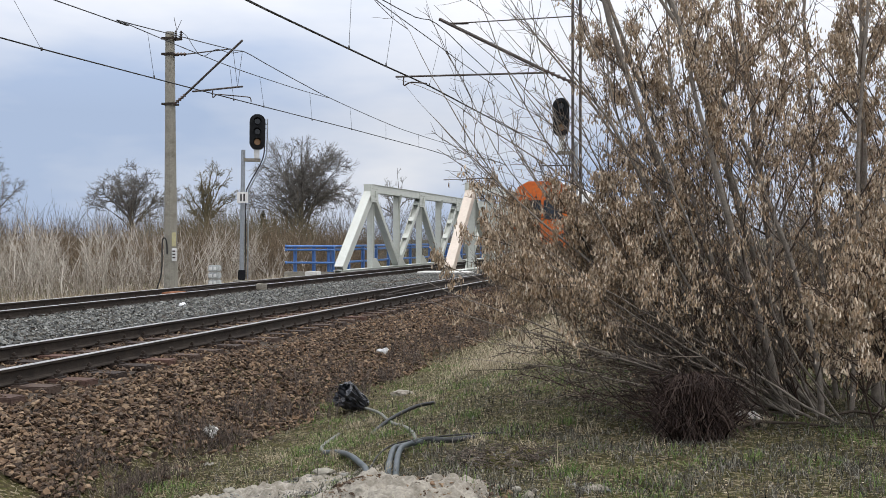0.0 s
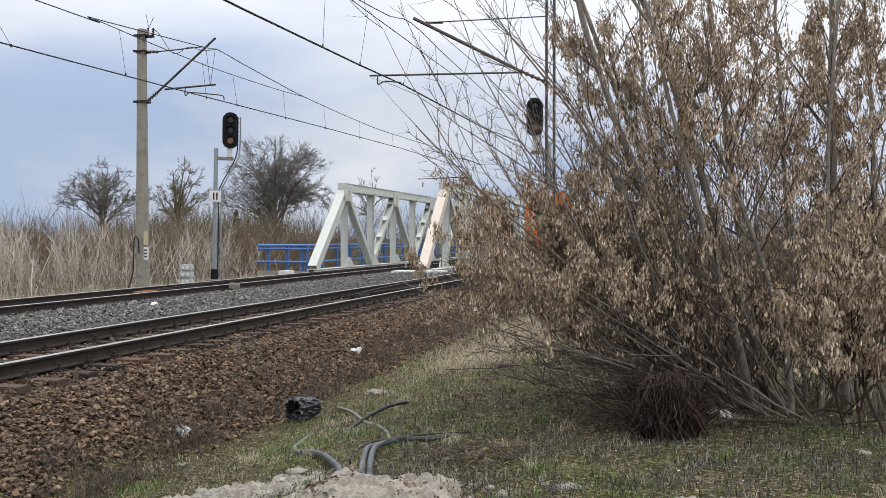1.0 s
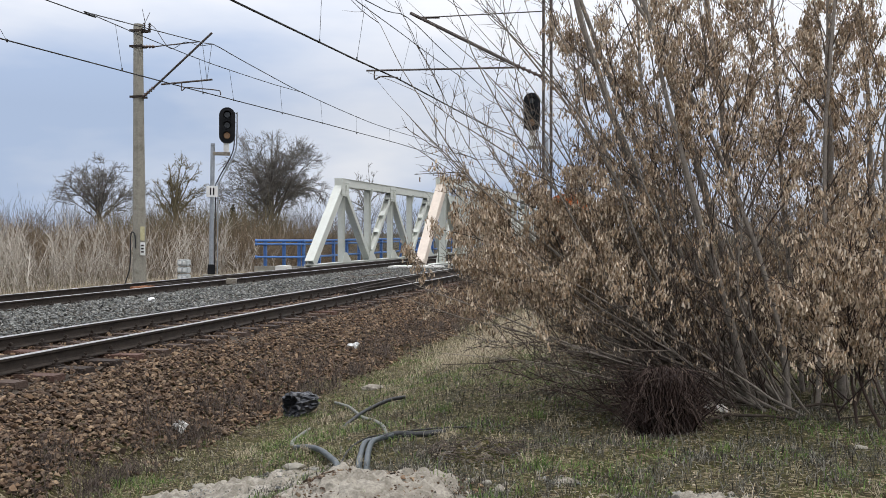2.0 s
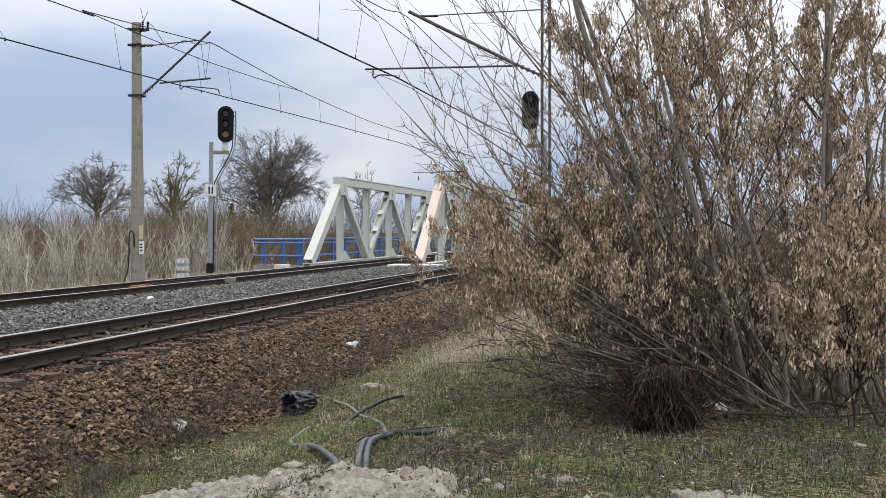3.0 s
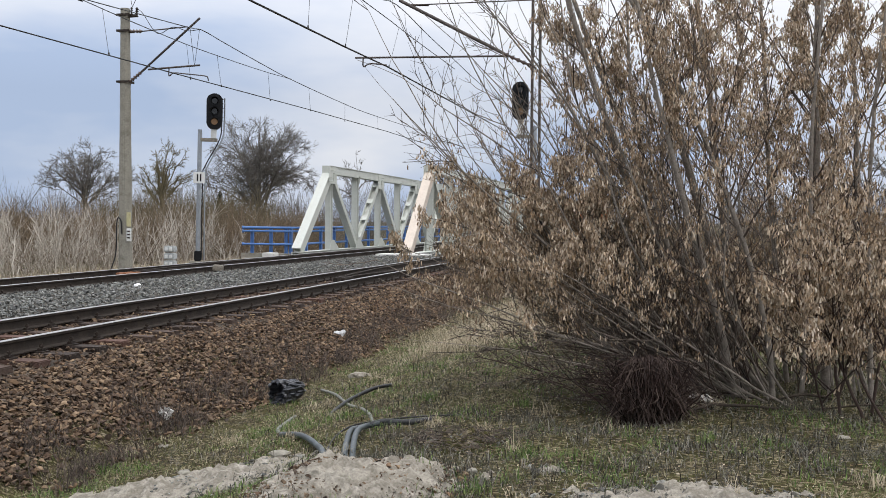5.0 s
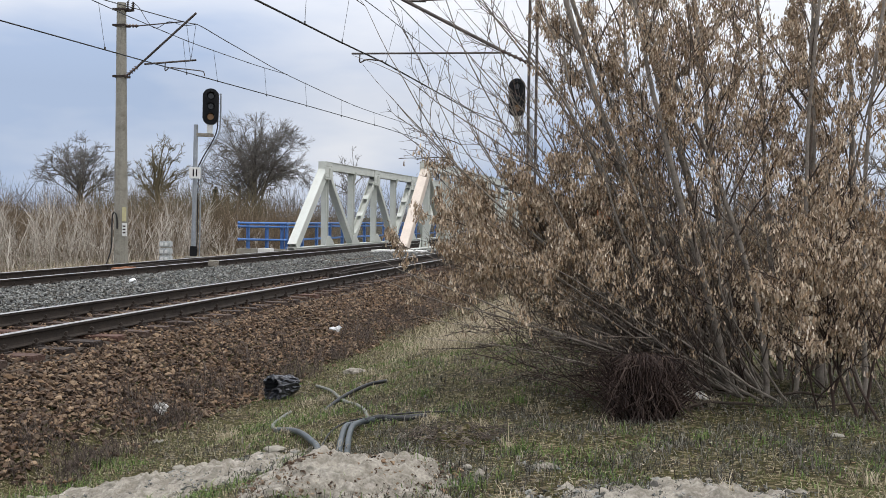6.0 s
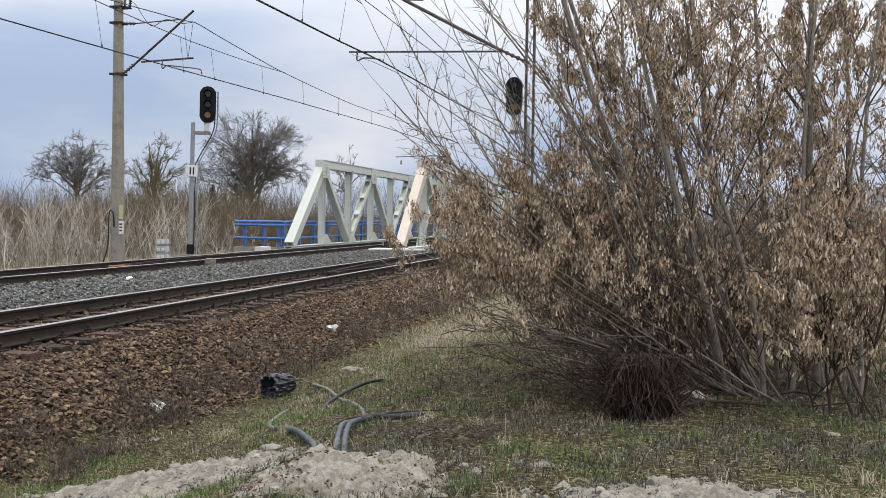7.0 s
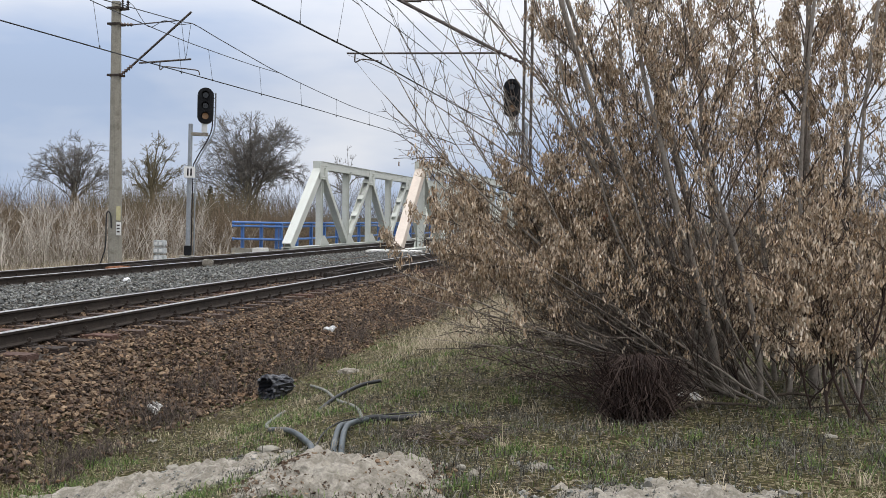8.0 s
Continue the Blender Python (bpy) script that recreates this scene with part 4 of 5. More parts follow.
def shrub(name, label, stems, seed, key_count, limbs, zone, bark="bark", left=0.05, key=0.043, trunks=()):
    """A many-stemmed shrub. stems: (u, v of the foot, lean across, lean away, height, radius); trunks: see trunk_line, then the radius."""
    rng = np.random.default_rng(seed)
    ob = thing(name, label, "shrub", "shrubs")
    twigs, spots = Tubes(), []
    lines = []
    for u, v, lu, lv, h, r in stems:
        p = thicket_place(u, v, 0)
        p[2] = ground_z(p[0], p[1]) - 0.05
        d = RIGHT * lu + FWD * lv + np.array([0, 0, 1.0])
        if lu < -1.0:
            h = min(h, (u + 0.12) / -lu)
        length = h * math.sqrt(1 + lu * lu + lv * lv)
        line = branch_line(rng, p, d, length, 18, 0.07, 0.014 if lu > -1.4 else 0.0)
        line[:, 2] = np.maximum(line[:, 2], -0.3 + r)
        lines.append((line, length, r * 0.8, limbs))
    for u, v, u1, u2, r in trunks:
        lines.append((trunk_line(rng, u, v, u1, u2), 5.3, r * 0.8, limbs + 5))
    for line, length, r, many in lines:
        t = Tubes()
        t.add(line, r, r * (0.14 if many == limbs else 0.4), 8)
        hold("stem", t.mesh("stem", M[bark]), ob)
        for k in range(many):
            a = rng.uniform(0.08 if many == limbs else 0.25, 0.99)
            i = min(int(a * 18), 17)
            q = line[i] + (line[i + 1] - line[i]) * (a * 18 - i)
            dd = side_way(rng, line[i + 1] - line[i], rng.uniform(0.3, 1.0)) + np.array([0, 0, 0.12]) - RIGHT * left
            ll = (0.35 + length * rng.uniform(0.04, 0.26)) * (1.25 - a * 0.75)
            limb = branch_line(rng, q, dd, ll, 9, 0.1, 0.03)
            rr = min(0.012, max(0.0046, r * (1 - a) * 0.4 + 0.003))
            twigs.add(limb, rr, 0.0024, 4)
            bunchy = rng.random() < 0.8
            # opposite pairs of side twigs
            for j in range(2, 9, 2):
                ahead = limb[j] - limb[j - 1]
                e = side_way(rng, ahead, rng.uniform(0.5, 0.85))
                ahead = ahead / np.linalg.norm(ahead)
                for way in (e, 2 * ahead * e.dot(ahead) - e):
                    if rng.random() < 0.2:
                        continue
                    tw = branch_line(rng, limb[j], way, max(0.12, ll * rng.uniform(0.15, 0.5) * (1.1 - j * 0.06)), 5, 0.09, 0.03)
                    twigs.add(tw, 0.0031, 0.0016, 3)
                    if bunchy and rng.random() < 0.75:
                        spots.append(tw[1:])
            if bunchy:
                spots.append(limb[3:])
    hold("twig_crown", twigs.mesh("twig_crown", M["twig" if bark == "bark" else "dark_twig"]), ob, label="fine bare twigs")["kind"] = "stuff"
    if key_count:
        spots = np.concatenate(spots)
        w = zone(spots @ RIGHT, spots[:, 2])
        # bunches gather in patches and leave gaps between
        w = w * np.array([max(0.05, 0.7 + 0.9 * noise.noise((q[0] * 2.4, q[1] * 2.4, q[2] * 2.4 + seed))) for q in spots])
        w = w / w.sum()
        per = 4
        cl = spots[rng.choice(len(spots), key_count // per, p=w)]
        pos = np.repeat(cl, per, axis=0) + rng.normal(0, 1, (len(cl) * per, 3)) * np.array([0.022, 0.022, 0.024]) - np.array([0, 0, 0.02])
        hold("seed_foliage", keys_mesh("seed_foliage", pos, key, rng, M["key"]), ob, label="hanging bunches of dry brown winged seeds")["kind"] = "stuff"
    return ob


def zone_left(u, z):
    low = np.exp(-((z - 1.45) / 0.55) ** 2) * np.exp(-((u - 0.7) / 1.2) ** 2) * 1.8
    high = np.exp(-((z - 2.7) / 0.9) ** 2) * np.exp(-((u - 2.1) / 0.75) ** 2) * 1.3
    return (0.05 + low + high) * np.where(z < 0.45, 0.15, 1.0) * np.where((z > 2.0) & (u < 1.3), 0.1, 1.0)


def zone_right(u, z):
    bare = np.exp(-((u - 0.75) / 0.28) ** 2 - ((z - 2.5) / 0.35) ** 2)
    return np.where(z > 0.3, (0.3 + 1.1 * np.exp(-((z - 3.1) / 0.9) ** 2)) * np.where(u > 3.2, 1.3, 0.75), 0.1) * np.clip((u - 0.35) / 0.5, 0.03, 1) * (1 - 0.97 * bare)


def zone_low(u, z):
    return np.where((z > 0.0) & (z < 2.2), 1.0, 0.1)


rs = random.Random(11)
left_stems = [(2.62, 9.1, -0.38, 0.05, 4.8, 0.045), (2.75, 9.0, -0.26, 0.0, 5.0, 0.05), (2.85, 9.4, -0.5, 0.1, 4.4, 0.04),
              (2.95, 9.3, -0.72, 0.0, 3.7, 0.036), (2.7, 9.2, -0.95, -0.1, 3.0, 0.032), (2.6, 9.5, -1.15, 0.1, 2.5, 0.028),
              (2.9, 9.0, -1.5, -0.1, 1.9, 0.026), (2.4, 9.2, -0.62, 0.2, 3.9, 0.03), (3.2, 9.3, -1.0, 0.0, 3.0, 0.03)]
for k in range(13):
    lu = -rs.uniform(0.25, 2.1)
    left_stems.append((rs.uniform(2.1, 3.4), rs.uniform(8.7, 10.0), lu, rs.uniform(-0.3, 0.35), min(4.6, 3.3 / (0.35 - lu) ** 0.8) * rs.uniform(0.8, 1.1), rs.uniform(0.01, 0.02)))
left_stems += [(2.6, 9.2, -1.3, 0.0, 2.4, 0.024), (2.5, 9.0, -1.22, 0.05, 2.7, 0.02), (2.7, 9.3, -1.5, 0.0, 2.0, 0.02), (2.6, 9.1, -1.08, -0.1, 3.0, 0.022),
               (2.5, 9.2, -1.85, 0.0, 1.55, 0.018), (2.6, 9.4, -1.65, 0.1, 1.75, 0.02), (2.7, 9.0, -1.4, -0.1, 2.2, 0.02), (2.4, 9.3, -1.0, 0.1, 3.1, 0.02)]
for k in range(12):
    lu = -rs.uniform(0.8, 2.3)
    left_stems.append((rs.uniform(2.3, 3.3), rs.uniform(8.7, 9.3), lu, rs.uniform(-0.2, 0.1), 3.1 / (0.5 - lu) * rs.uniform(0.85, 1.15), rs.uniform(0.009, 0.016)))
for k in range(14):
    lu = -rs.uniform(1.2, 2.2)
    left_stems.append((rs.uniform(2.3, 3.0), rs.uniform(8.9, 9.7), lu, rs.uniform(-0.15, 0.15), rs.uniform(1.9, 2.5) / -lu, rs.uniform(0.009, 0.017)))
shrub("maple_shrub", "leaning many-stemmed bare shrub hung with dry winged seeds", left_stems, 21, 46000, 7, zone_left)
right_trunks = [(2.63, 9.4, 1.98, 1.3, 0.058), (2.68, 9.7, 2.19, 1.45, 0.05), (2.98, 9.3, 2.57, 1.91, 0.062), (3.11, 9.0, 2.75, 1.75, 0.036), (3.01, 9.8, 2.86, 2.62, 0.056),
                (3.79, 9.5, 3.71, 3.71, 0.056), (3.6, 10.0, 3.47, 3.42, 0.036), (3.97, 8.9, 3.96, 4.14, 0.03), (3.4, 9.1, 3.5, 3.68, 0.03), (4.4, 9.9, 4.35, 4.3, 0.04)]
right_stems = []
for k in range(16):
    right_stems.append((rs.uniform(2.6, 4.7), rs.uniform(8.9, 10.6), rs.uniform(-0.7, 0.3), rs.uniform(-0.15, 0.3), rs.uniform(2.4, 5.0), rs.uniform(0.01, 0.022)))
shrub("maple_tree", "upright bare multi-trunk maple with hanging dry seed bunches", right_stems, 22, 54000, 11, zone_right, trunks=right_trunks)
near_stems = [(3.55, 8.1, -0.35, -0.05, 2.0, 0.018), (3.4, 8.2, -0.1, -0.15, 1.8, 0.018), (3.7, 8.0, -0.5, -0.05, 1.7, 0.016), (3.3, 8.3, -0.3, -0.2, 1.4, 0.014), (3.65, 8.2, 0.05, -0.1, 2.1, 0.018)]
shrub("hanging_shrub", "low bare shrub with heavy pale bunches of dry seeds", near_stems, 23, 11000, 18, zone_low, bark="dark_twig", left=0.0, key=0.048)
dark_stems = []
for k in range(15):
    lu = -rs.uniform(0.6, 3.4)
    dark_stems.append((rs.uniform(1.8, 2.9), rs.uniform(8.5, 9.4), lu, rs.uniform(-0.3, 0.3), rs.uniform(1.6, 2.6) / (1 - lu) * rs.uniform(0.7, 1.2), rs.uniform(0.006, 0.012)))
shrub("shoot_thicket", "low thicket of arching dark bare shoots", dark_stems, 24, 0, 6, None, bark="dark_twig", left=0.25)
high_stems = [(rs.uniform(2.2, 3.6), rs.uniform(9.0, 10.2), -rs.uniform(0.45, 0.95), rs.uniform(-0.1, 0.2), rs.uniform(3.4, 4.4), rs.uniform(0.012, 0.022)) for k in range(18)]
shrub("young_maple", "slender bare maple stems with scattered dry seeds", high_stems, 26, 9000, 8, zone_left)
tangle = []
for k in range(40):
    tangle.append((rs.uniform(2.0, 4.6), rs.uniform(8.7, 11.0), rs.uniform(-1.4, 0.7), rs.uniform(-0.3, 0.3), rs.uniform(0.7, 1.7), rs.uniform(0.005, 0.012)))
shrub("tangled_shrub", "tangled bare shrub behind the maple stems", tangle, 25, 12000, 10, zone_low, bark="dark_twig")


def broom(name, label, u, v, width, height, count, seed):
    """A dense clump of thin dark shoots, some hanging down in a skirt; the inner ones have shade in their colour."""
    rng = np.random.default_rng(seed)
    ob = thing(name, label, "shrub", "shrubs")
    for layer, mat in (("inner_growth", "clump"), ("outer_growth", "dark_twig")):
        t = Tubes()
        for _ in range(count):
            a, b = rng.normal(0, 0.3) * width, rng.normal(0, 0.3) * width
            p = thicket_place(u + a * 0.7, v + b * 0.7, 0)
            p[2] = ground_z(p[0], p[1]) - 0.03
            d = RIGHT * (a / width * 0.4 + rng.normal(0, 0.25)) + FWD * rng.normal(0, 0.3) + np.array([0, 0, 1.2])
            if layer == "outer_growth":
                p[2] += rng.uniform(0.2, 0.58)
                d = RIGHT * (a / width * 0.7 + rng.normal(0, 0.25)) + FWD * (-0.3 + rng.normal(0, 0.2)) + np.array([0, 0, -0.35])
                line = branch_line(rng, p, d, height * rng.uniform(0.3, 0.9), 6, 0.26, -0.16)
                line[:, 2] = np.maximum(line[:, 2], [ground_z(q[0], q[1]) + 0.005 for q in line])
            else:
                line = branch_line(rng, p, d, height * rng.uniform(0.5, 1.15), 6, 0.14, -0.03)
            t.add(line, 0.005, 0.002, 4)
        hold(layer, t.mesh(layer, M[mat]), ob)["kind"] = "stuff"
    return ob


broom("shoot_clump", "dense clump of thin red-brown shoots at the shrub foot, its inside darkened for shade", 1.82, 8.3, 0.4, 0.54, 1100, 31)
t = Tubes()
rngb = np.random.default_rng(3)
for u, v, lu, ln in ((2.25, 8.5, 1.0, 1.6), (2.6, 8.9, -1.0, 1.3), (3.6, 8.9, -1.0, 1.2)):
    p = thicket_place(u, v, 0)
    line = branch_line(rngb, p, RIGHT * lu + FWD * 0.15, ln, 10, 0.06, 0.0)
    line[:, 2] = [ground_z(q[0], q[1]) + 0.03 + 0.03 * math.sin(i * 0.9) for i, q in enumerate(line)]
    b = Tubes()
    b.add(line, 0.016, 0.006, 6)
    tagged(new("fallen_branch", b.mesh("fallen_branch", M["track_dirt"])), "dark fallen branch lying in the grass", "branch", "fallen branches")


# ---- distant vegetation ----
def far_tree(label, at, top, width, seed, mat, low=0.25, limbs=12, fill=3.0, gnarl=0.07, thick=1.0, fork=0.3, lean=0.0):
    """A bare tree whose limbs fan out to a rounded crown. top: height; low: the crown's lower edge, and fork: the lowest limb, as shares of it."""
    rng = np.random.default_rng(seed)
    x, y = at
    ob = thing("bare_tree", label, "tree", "bare trees", at=(x, y, ground_z(x, y) - 0.1))
    trunk, crown = Tubes(), Tubes()
    mid = np.array([lean, 0, top * (1 + low) / 2])
    half = np.array([width / 2, width / 2, top * (1 - low) / 2])
    stem = branch_line(rng, (0, 0, 0), (lean * 0.04, 0, 1), top * 0.62, 8, gnarl * 0.5, 0.02)
    r0 = top * 0.026 * thick
    trunk.add(stem, r0, r0 * 0.4, 8)

    def rim(k):
        up = -0.3 + 1.25 * ((k * 0.7549) % 1.0)
        a = k * 2.4 + rng.normal(0, 0.25)
        d = np.array([math.cos(a) * math.sqrt(max(0.05, 1 - up * up)), math.sin(a) * math.sqrt(max(0.05, 1 - up * up)), up])
        return mid + d * half * rng.uniform(0.86, 1.04)

    def reach(p, start, goal, n):
        """A line that leaves p along start and bends over to goal."""
        t = np.linspace(0, 1, n + 1)[:, None]
        span = np.linalg.norm(goal - p)
        ctrl = p + start * span * 0.5
        line = (1 - t) ** 2 * p + 2 * t * (1 - t) * ctrl + t ** 2 * goal
        return line + np.cumsum(rng.normal(0, gnarl * span / n, (n + 1, 3)), axis=0) * np.minimum(1, t * 4)

    for k in range(limbs):
        goal = rim(k) if k else mid + half * np.array([0.05, 0, 1.0])
        i = fork + (0.62 - fork) * rng.random() ** 1.3
        p = stem[min(8, int(i / 0.62 * 8))]
        out = goal - p
        start = out / np.linalg.norm(out) + np.array([0, 0, 0.5])
        limb = reach(p, start / np.linalg.norm(start), goal, 10)
        r = r0 * rng.uniform(0.2, 0.36)
        trunk.add(limb, r, 0.016, 5)
        for _ in range(int(fill * 4)):
            j = rng.integers(2, 10)
            d = side_way(rng, limb[j + 1] - limb[j], rng.uniform(0.4, 0.9)) if j < 10 else limb[10] - limb[9]
            ln = width * rng.uniform(0.1, 0.26) * (1.25 - j * 0.07)
            g = limb[j] + d * ln
            q = (g - mid) / half
            if np.linalg.norm(q) > 1.0:
                g = mid + q / np.linalg.norm(q) * half * rng.uniform(0.92, 1.03)
            side = reach(limb[j], d, g, 6)
            crown.add(side, max(0.02, r * (1 - j / 11) * 0.7), 0.012, 3)
            for _k in range(int(fill * 2)):
                m = rng.integers(1, 6)
                tw = branch_line(rng, side[m], side_way(rng, side[m + 1] - side[m], rng.uniform(0.35, 0.9)), width * rng.uniform(0.04, 0.11), 4, gnarl * 1.4, 0.02)
                crown.add(tw, 0.016, 0.009, 3)
                for _j in range(2):
                    crown.add(branch_line(rng, tw[2], side_way(rng, tw[3] - tw[2], rng.uniform(0.4, 0.9)), width * rng.uniform(0.025, 0.06), 2, gnarl, 0.02), 0.011, 0.007, 3)
    hold("trunk", trunk.mesh("trunk", M[mat]), ob)
    hold("crown", crown.mesh("crown", M[mat]), ob)["kind"] = "stuff"
    return ob


far_tree("bare spreading oak beyond the stalk field", (-49.5, 77.6), 9.5, 8.2, 41, "far_twig", 0.46, 18, 3.4, 0.1, 1.0, 0.4, -0.3)
far_tree("gnarled bare oak wrapped in olive climbers", (-44.2, 80.7), 9.9, 5.6, 42, "far_olive", 0.42, 15, 2.8, 0.16, 1.2, 0.4, 0.4)
far_tree("large round-crowned bare tree beyond the stalk field", (-36.6, 84.4), 11.9, 10.6, 43, "far_twig", 0.2, 46, 3.2, 0.05, 0.8, 0.22)
far_tree("thin bare tree behind the bridge", (-34.4, 104.9), 10.6, 5.0, 44, "far_twig", 0.4, 8, 2.0, 0.08)
far_tree("thin bare tree behind the bridge", (-27.0, 116.0), 10.6, 6.0, 45, "far_twig", 0.4, 9, 2.0, 0.08)
far_tree("tall bare tree at the field edge", (-57.6, 67.0), 11.8, 7.6, 46, "far_twig", 0.25, 14, 2.8, 0.07)
far_tree("bare tree behind the thicket", (-3.0, 78.0), 8.0, 7.0, 47, "far_twig", 0.3, 10, 2.0, 0.08)
far_tree("bare tree behind the thicket", (13.0, 62.0), 7.0, 6.0, 48, "far_twig", 0.3, 10, 2.0, 0.08)


def conifer(at, h, seed):
    rng = np.random.default_rng(seed)
    ob = thing("conifer", "small dark green conifer among the bare brush", "tree", "conifers", at=(*at, ground_z(*at)))
    t, n = Tubes(), Tubes()
    t.add(np.array([(0, 0, 0), (0, 0, h * 0.5), (0.05, 0, h)]), 0.12, 0.02, 6)
    for k in range(420):
        z = h * rng.uniform(0.08, 1.0)
        a = rng.uniform(0, 6.28)
        ln = (h - z) * 0.36 * rng.uniform(0.5, 1.1) + 0.12
        n.add(branch_line(rng, (0, 0, z), (math.cos(a), math.sin(a), -0.15), ln, 3, 0.1, 0.05), 0.07, 0.02, 3)
    hold("trunk", t.mesh("trunk", M["far_twig"]), ob)
    hold("crown", n.mesh("crown", M["conifer"]), ob)["kind"] = "stuff"


conifer((-39.8, 83.0), 5.3, 51)
conifer((-38.9, 83.6), 4.4, 52)


def place_at(px, d):
    """Across the far field by bearing and distance."""
    return FWD * d + RIGHT * (px * d)


def brush(name, label, count, bear, dist, height, mat, seed, twigs=13, r=0.012):
    """A belt of bare brushwood: fans of thin upright twigs."""
    rng = np.random.default_rng(seed)
    t = Tubes()
    for _ in range(count):
        d = rng.uniform(*dist)
        p = place_at(rng.uniform(*bear), d)
        z = ground_z(p[0], p[1])
        h = height * rng.uniform(0.55, 1.15)
        for _k in range(twigs):
            q = (p[0] + rng.normal(0, 0.2), p[1] + rng.normal(0, 0.2), z - 0.05)
            e = (rng.normal(0, 0.32), rng.normal(0, 0.32), 1)
            line = branch_line(rng, q, e, h * rng.uniform(0.6, 1.05), 4, 0.12, 0.03)
            t.add(line, r, r * 0.45, 3)
            for _j in range(2):
                j = rng.integers(1, 4)
                t.add(branch_line(rng, line[j], side_way(rng, line[j + 1] - line[j], 0.6), h * rng.uniform(0.2, 0.4), 2, 0.1, 0.02), r * 0.6, r * 0.3, 3)
    return tagged(new(name, t.mesh(name, M[mat])), label, "brushwood", kind="stuff")


brush("brushwood", "red-brown bare brushwood beyond the railway", 520, (-0.52, -0.1), (56, 86), 4.0, "brush", 61, 13, 0.014)
brush("far_brushwood", "grey bare brushwood along the horizon", 420, (-0.55, 0.5), (95, 150), 7.0, "far_twig", 62, 10, 0.03)
brush("olive_brushwood", "olive budding brushwood under the oaks", 150, (-0.33, -0.17), (70, 84), 5.6, "far_olive", 63, 14, 0.014)
brush("thicket_brushwood", "grey-brown bare thicket behind the shrubs", 210, (0.02, 0.5), (26, 60), 2.8, "brush", 64, 12, 0.009)
brush("undergrowth", "tangled grey-brown undergrowth behind the shrub stems", 80, (0.13, 0.5), (11, 19), 1.7, "brush", 66, 13, 0.006)


def stalks():
    """Tall dead stalks and pale saplings in the field past the far track."""
    rng = np.random.default_rng(65)
    t = Tubes()
    for _ in range(1200):
        d = 33 + 30 * rng.random() ** 1.2
        p = place_at(rng.uniform(-0.50, -0.09), d)
        if p[0] > -19.2 and p[1] < 41 or p[0] > -19.6:
            continue
        z = ground_z(p[0], p[1])
        h = rng.uniform(1.1, 2.6) * (0.75 + 0.35 * noise.noise((p[0] * 0.2, p[1] * 0.2, 3.0)))
        r = rng.uniform(0.008, 0.02)
        line = branch_line(rng, (p[0], p[1], z - 0.05), (rng.normal(0, 0.24), rng.normal(0, 0.24), 1), h, 5, 0.09, 0.0)
        t.add(line, r, r * 0.35, 3)
        for _k in range(4):
            j = rng.integers(1, 5)
            t.add(branch_line(rng, line[j], side_way(rng, line[j + 1] - line[j], rng.uniform(0.4, 0.8)) + np.array([0, 0, 0.3]), h * rng.uniform(0.15, 0.4), 3, 0.08, 0.03), r * 0.6, r * 0.25, 3)
    return tagged(new("stalk_field", t.mesh("stalk_field", M["reed"])), "tall grey-brown dead stalks and pale saplings", "stalks", kind="stuff")


stalks()


def saplings():
    rng = np.random.default_rng(67)
    t = Tubes()
    for _ in range(480):
        d = rng.uniform(35, 62)
        p = place_at(rng.uniform(-0.50, -0.1), d)
        if p[0] > -20.5:
            continue
        h = rng.uniform(1.5, 3.6)
        line = branch_line(rng, (p[0], p[1], ground_z(p[0], p[1]) - 0.05), (rng.normal(0, 0.2), rng.normal(0, 0.2), 1), h, 6, 0.09, 0.02)
        r = rng.uniform(0.012, 0.03)
        t.add(line, r, r * 0.3, 4)
        for _k in range(9):
            j = rng.integers(2, 6)
            t.add(branch_line(rng, line[j], side_way(rng, line[j + 1] - line[j], rng.uniform(0.4, 0.9)) + np.array([0, 0, 0.3]), h * rng.uniform(0.15, 0.4), 3, 0.1, 0.04), r * 0.5, r * 0.2, 3)
    return tagged(new("pale_saplings", t.mesh("pale_saplings", M["sapling"])), "pale bare saplings among dead stalks", "saplings", kind="stuff")


saplings()


# ---- grass ----
def blades(name, label, pos, height, width, lean, mat, rng):
    """Bent grass blades at many places."""
    n = len(pos)
    yaw = rng.random(n) * 6.28
    h = height * rng.lognormal(0, 0.3, n)
    le = lean * rng.uniform(0.3, 1.6, n)
    c, s = np.cos(yaw), np.sin(yaw)
    side = np.stack([-s, c, np.zeros(n)], 1) * (width * rng.uniform(0.6, 1.4, n))[:, None] / 2
    fwd = np.stack([c, s, np.zeros(n)], 1)
    up = np.array([0, 0, 1.0])
    mid = pos + up * (h * 0.62 * np.cos(le * 0.5))[:, None] + fwd * (h * 0.55 * np.sin(le * 0.5))[:, None]
    tip = mid + up * (h * 0.45 * np.cos(le * 1.3))[:, None] + fwd * (h * 0.5 * np.sin(le * 1.3))[:, None]
    v = np.stack([pos - side, pos + side, mid - side * 0.8, mid + side * 0.8, tip], 1).reshape(-1, 3)
    f = (np.array([[0, 1, 3], [0, 3, 2], [2, 3, 4]])[None] + (np.arange(n) * 5)[:, None, None]).reshape(-1, 3)
    return tagged(new(name, mesh_of(name, v, f, mat)), label, "grass", kind="stuff")


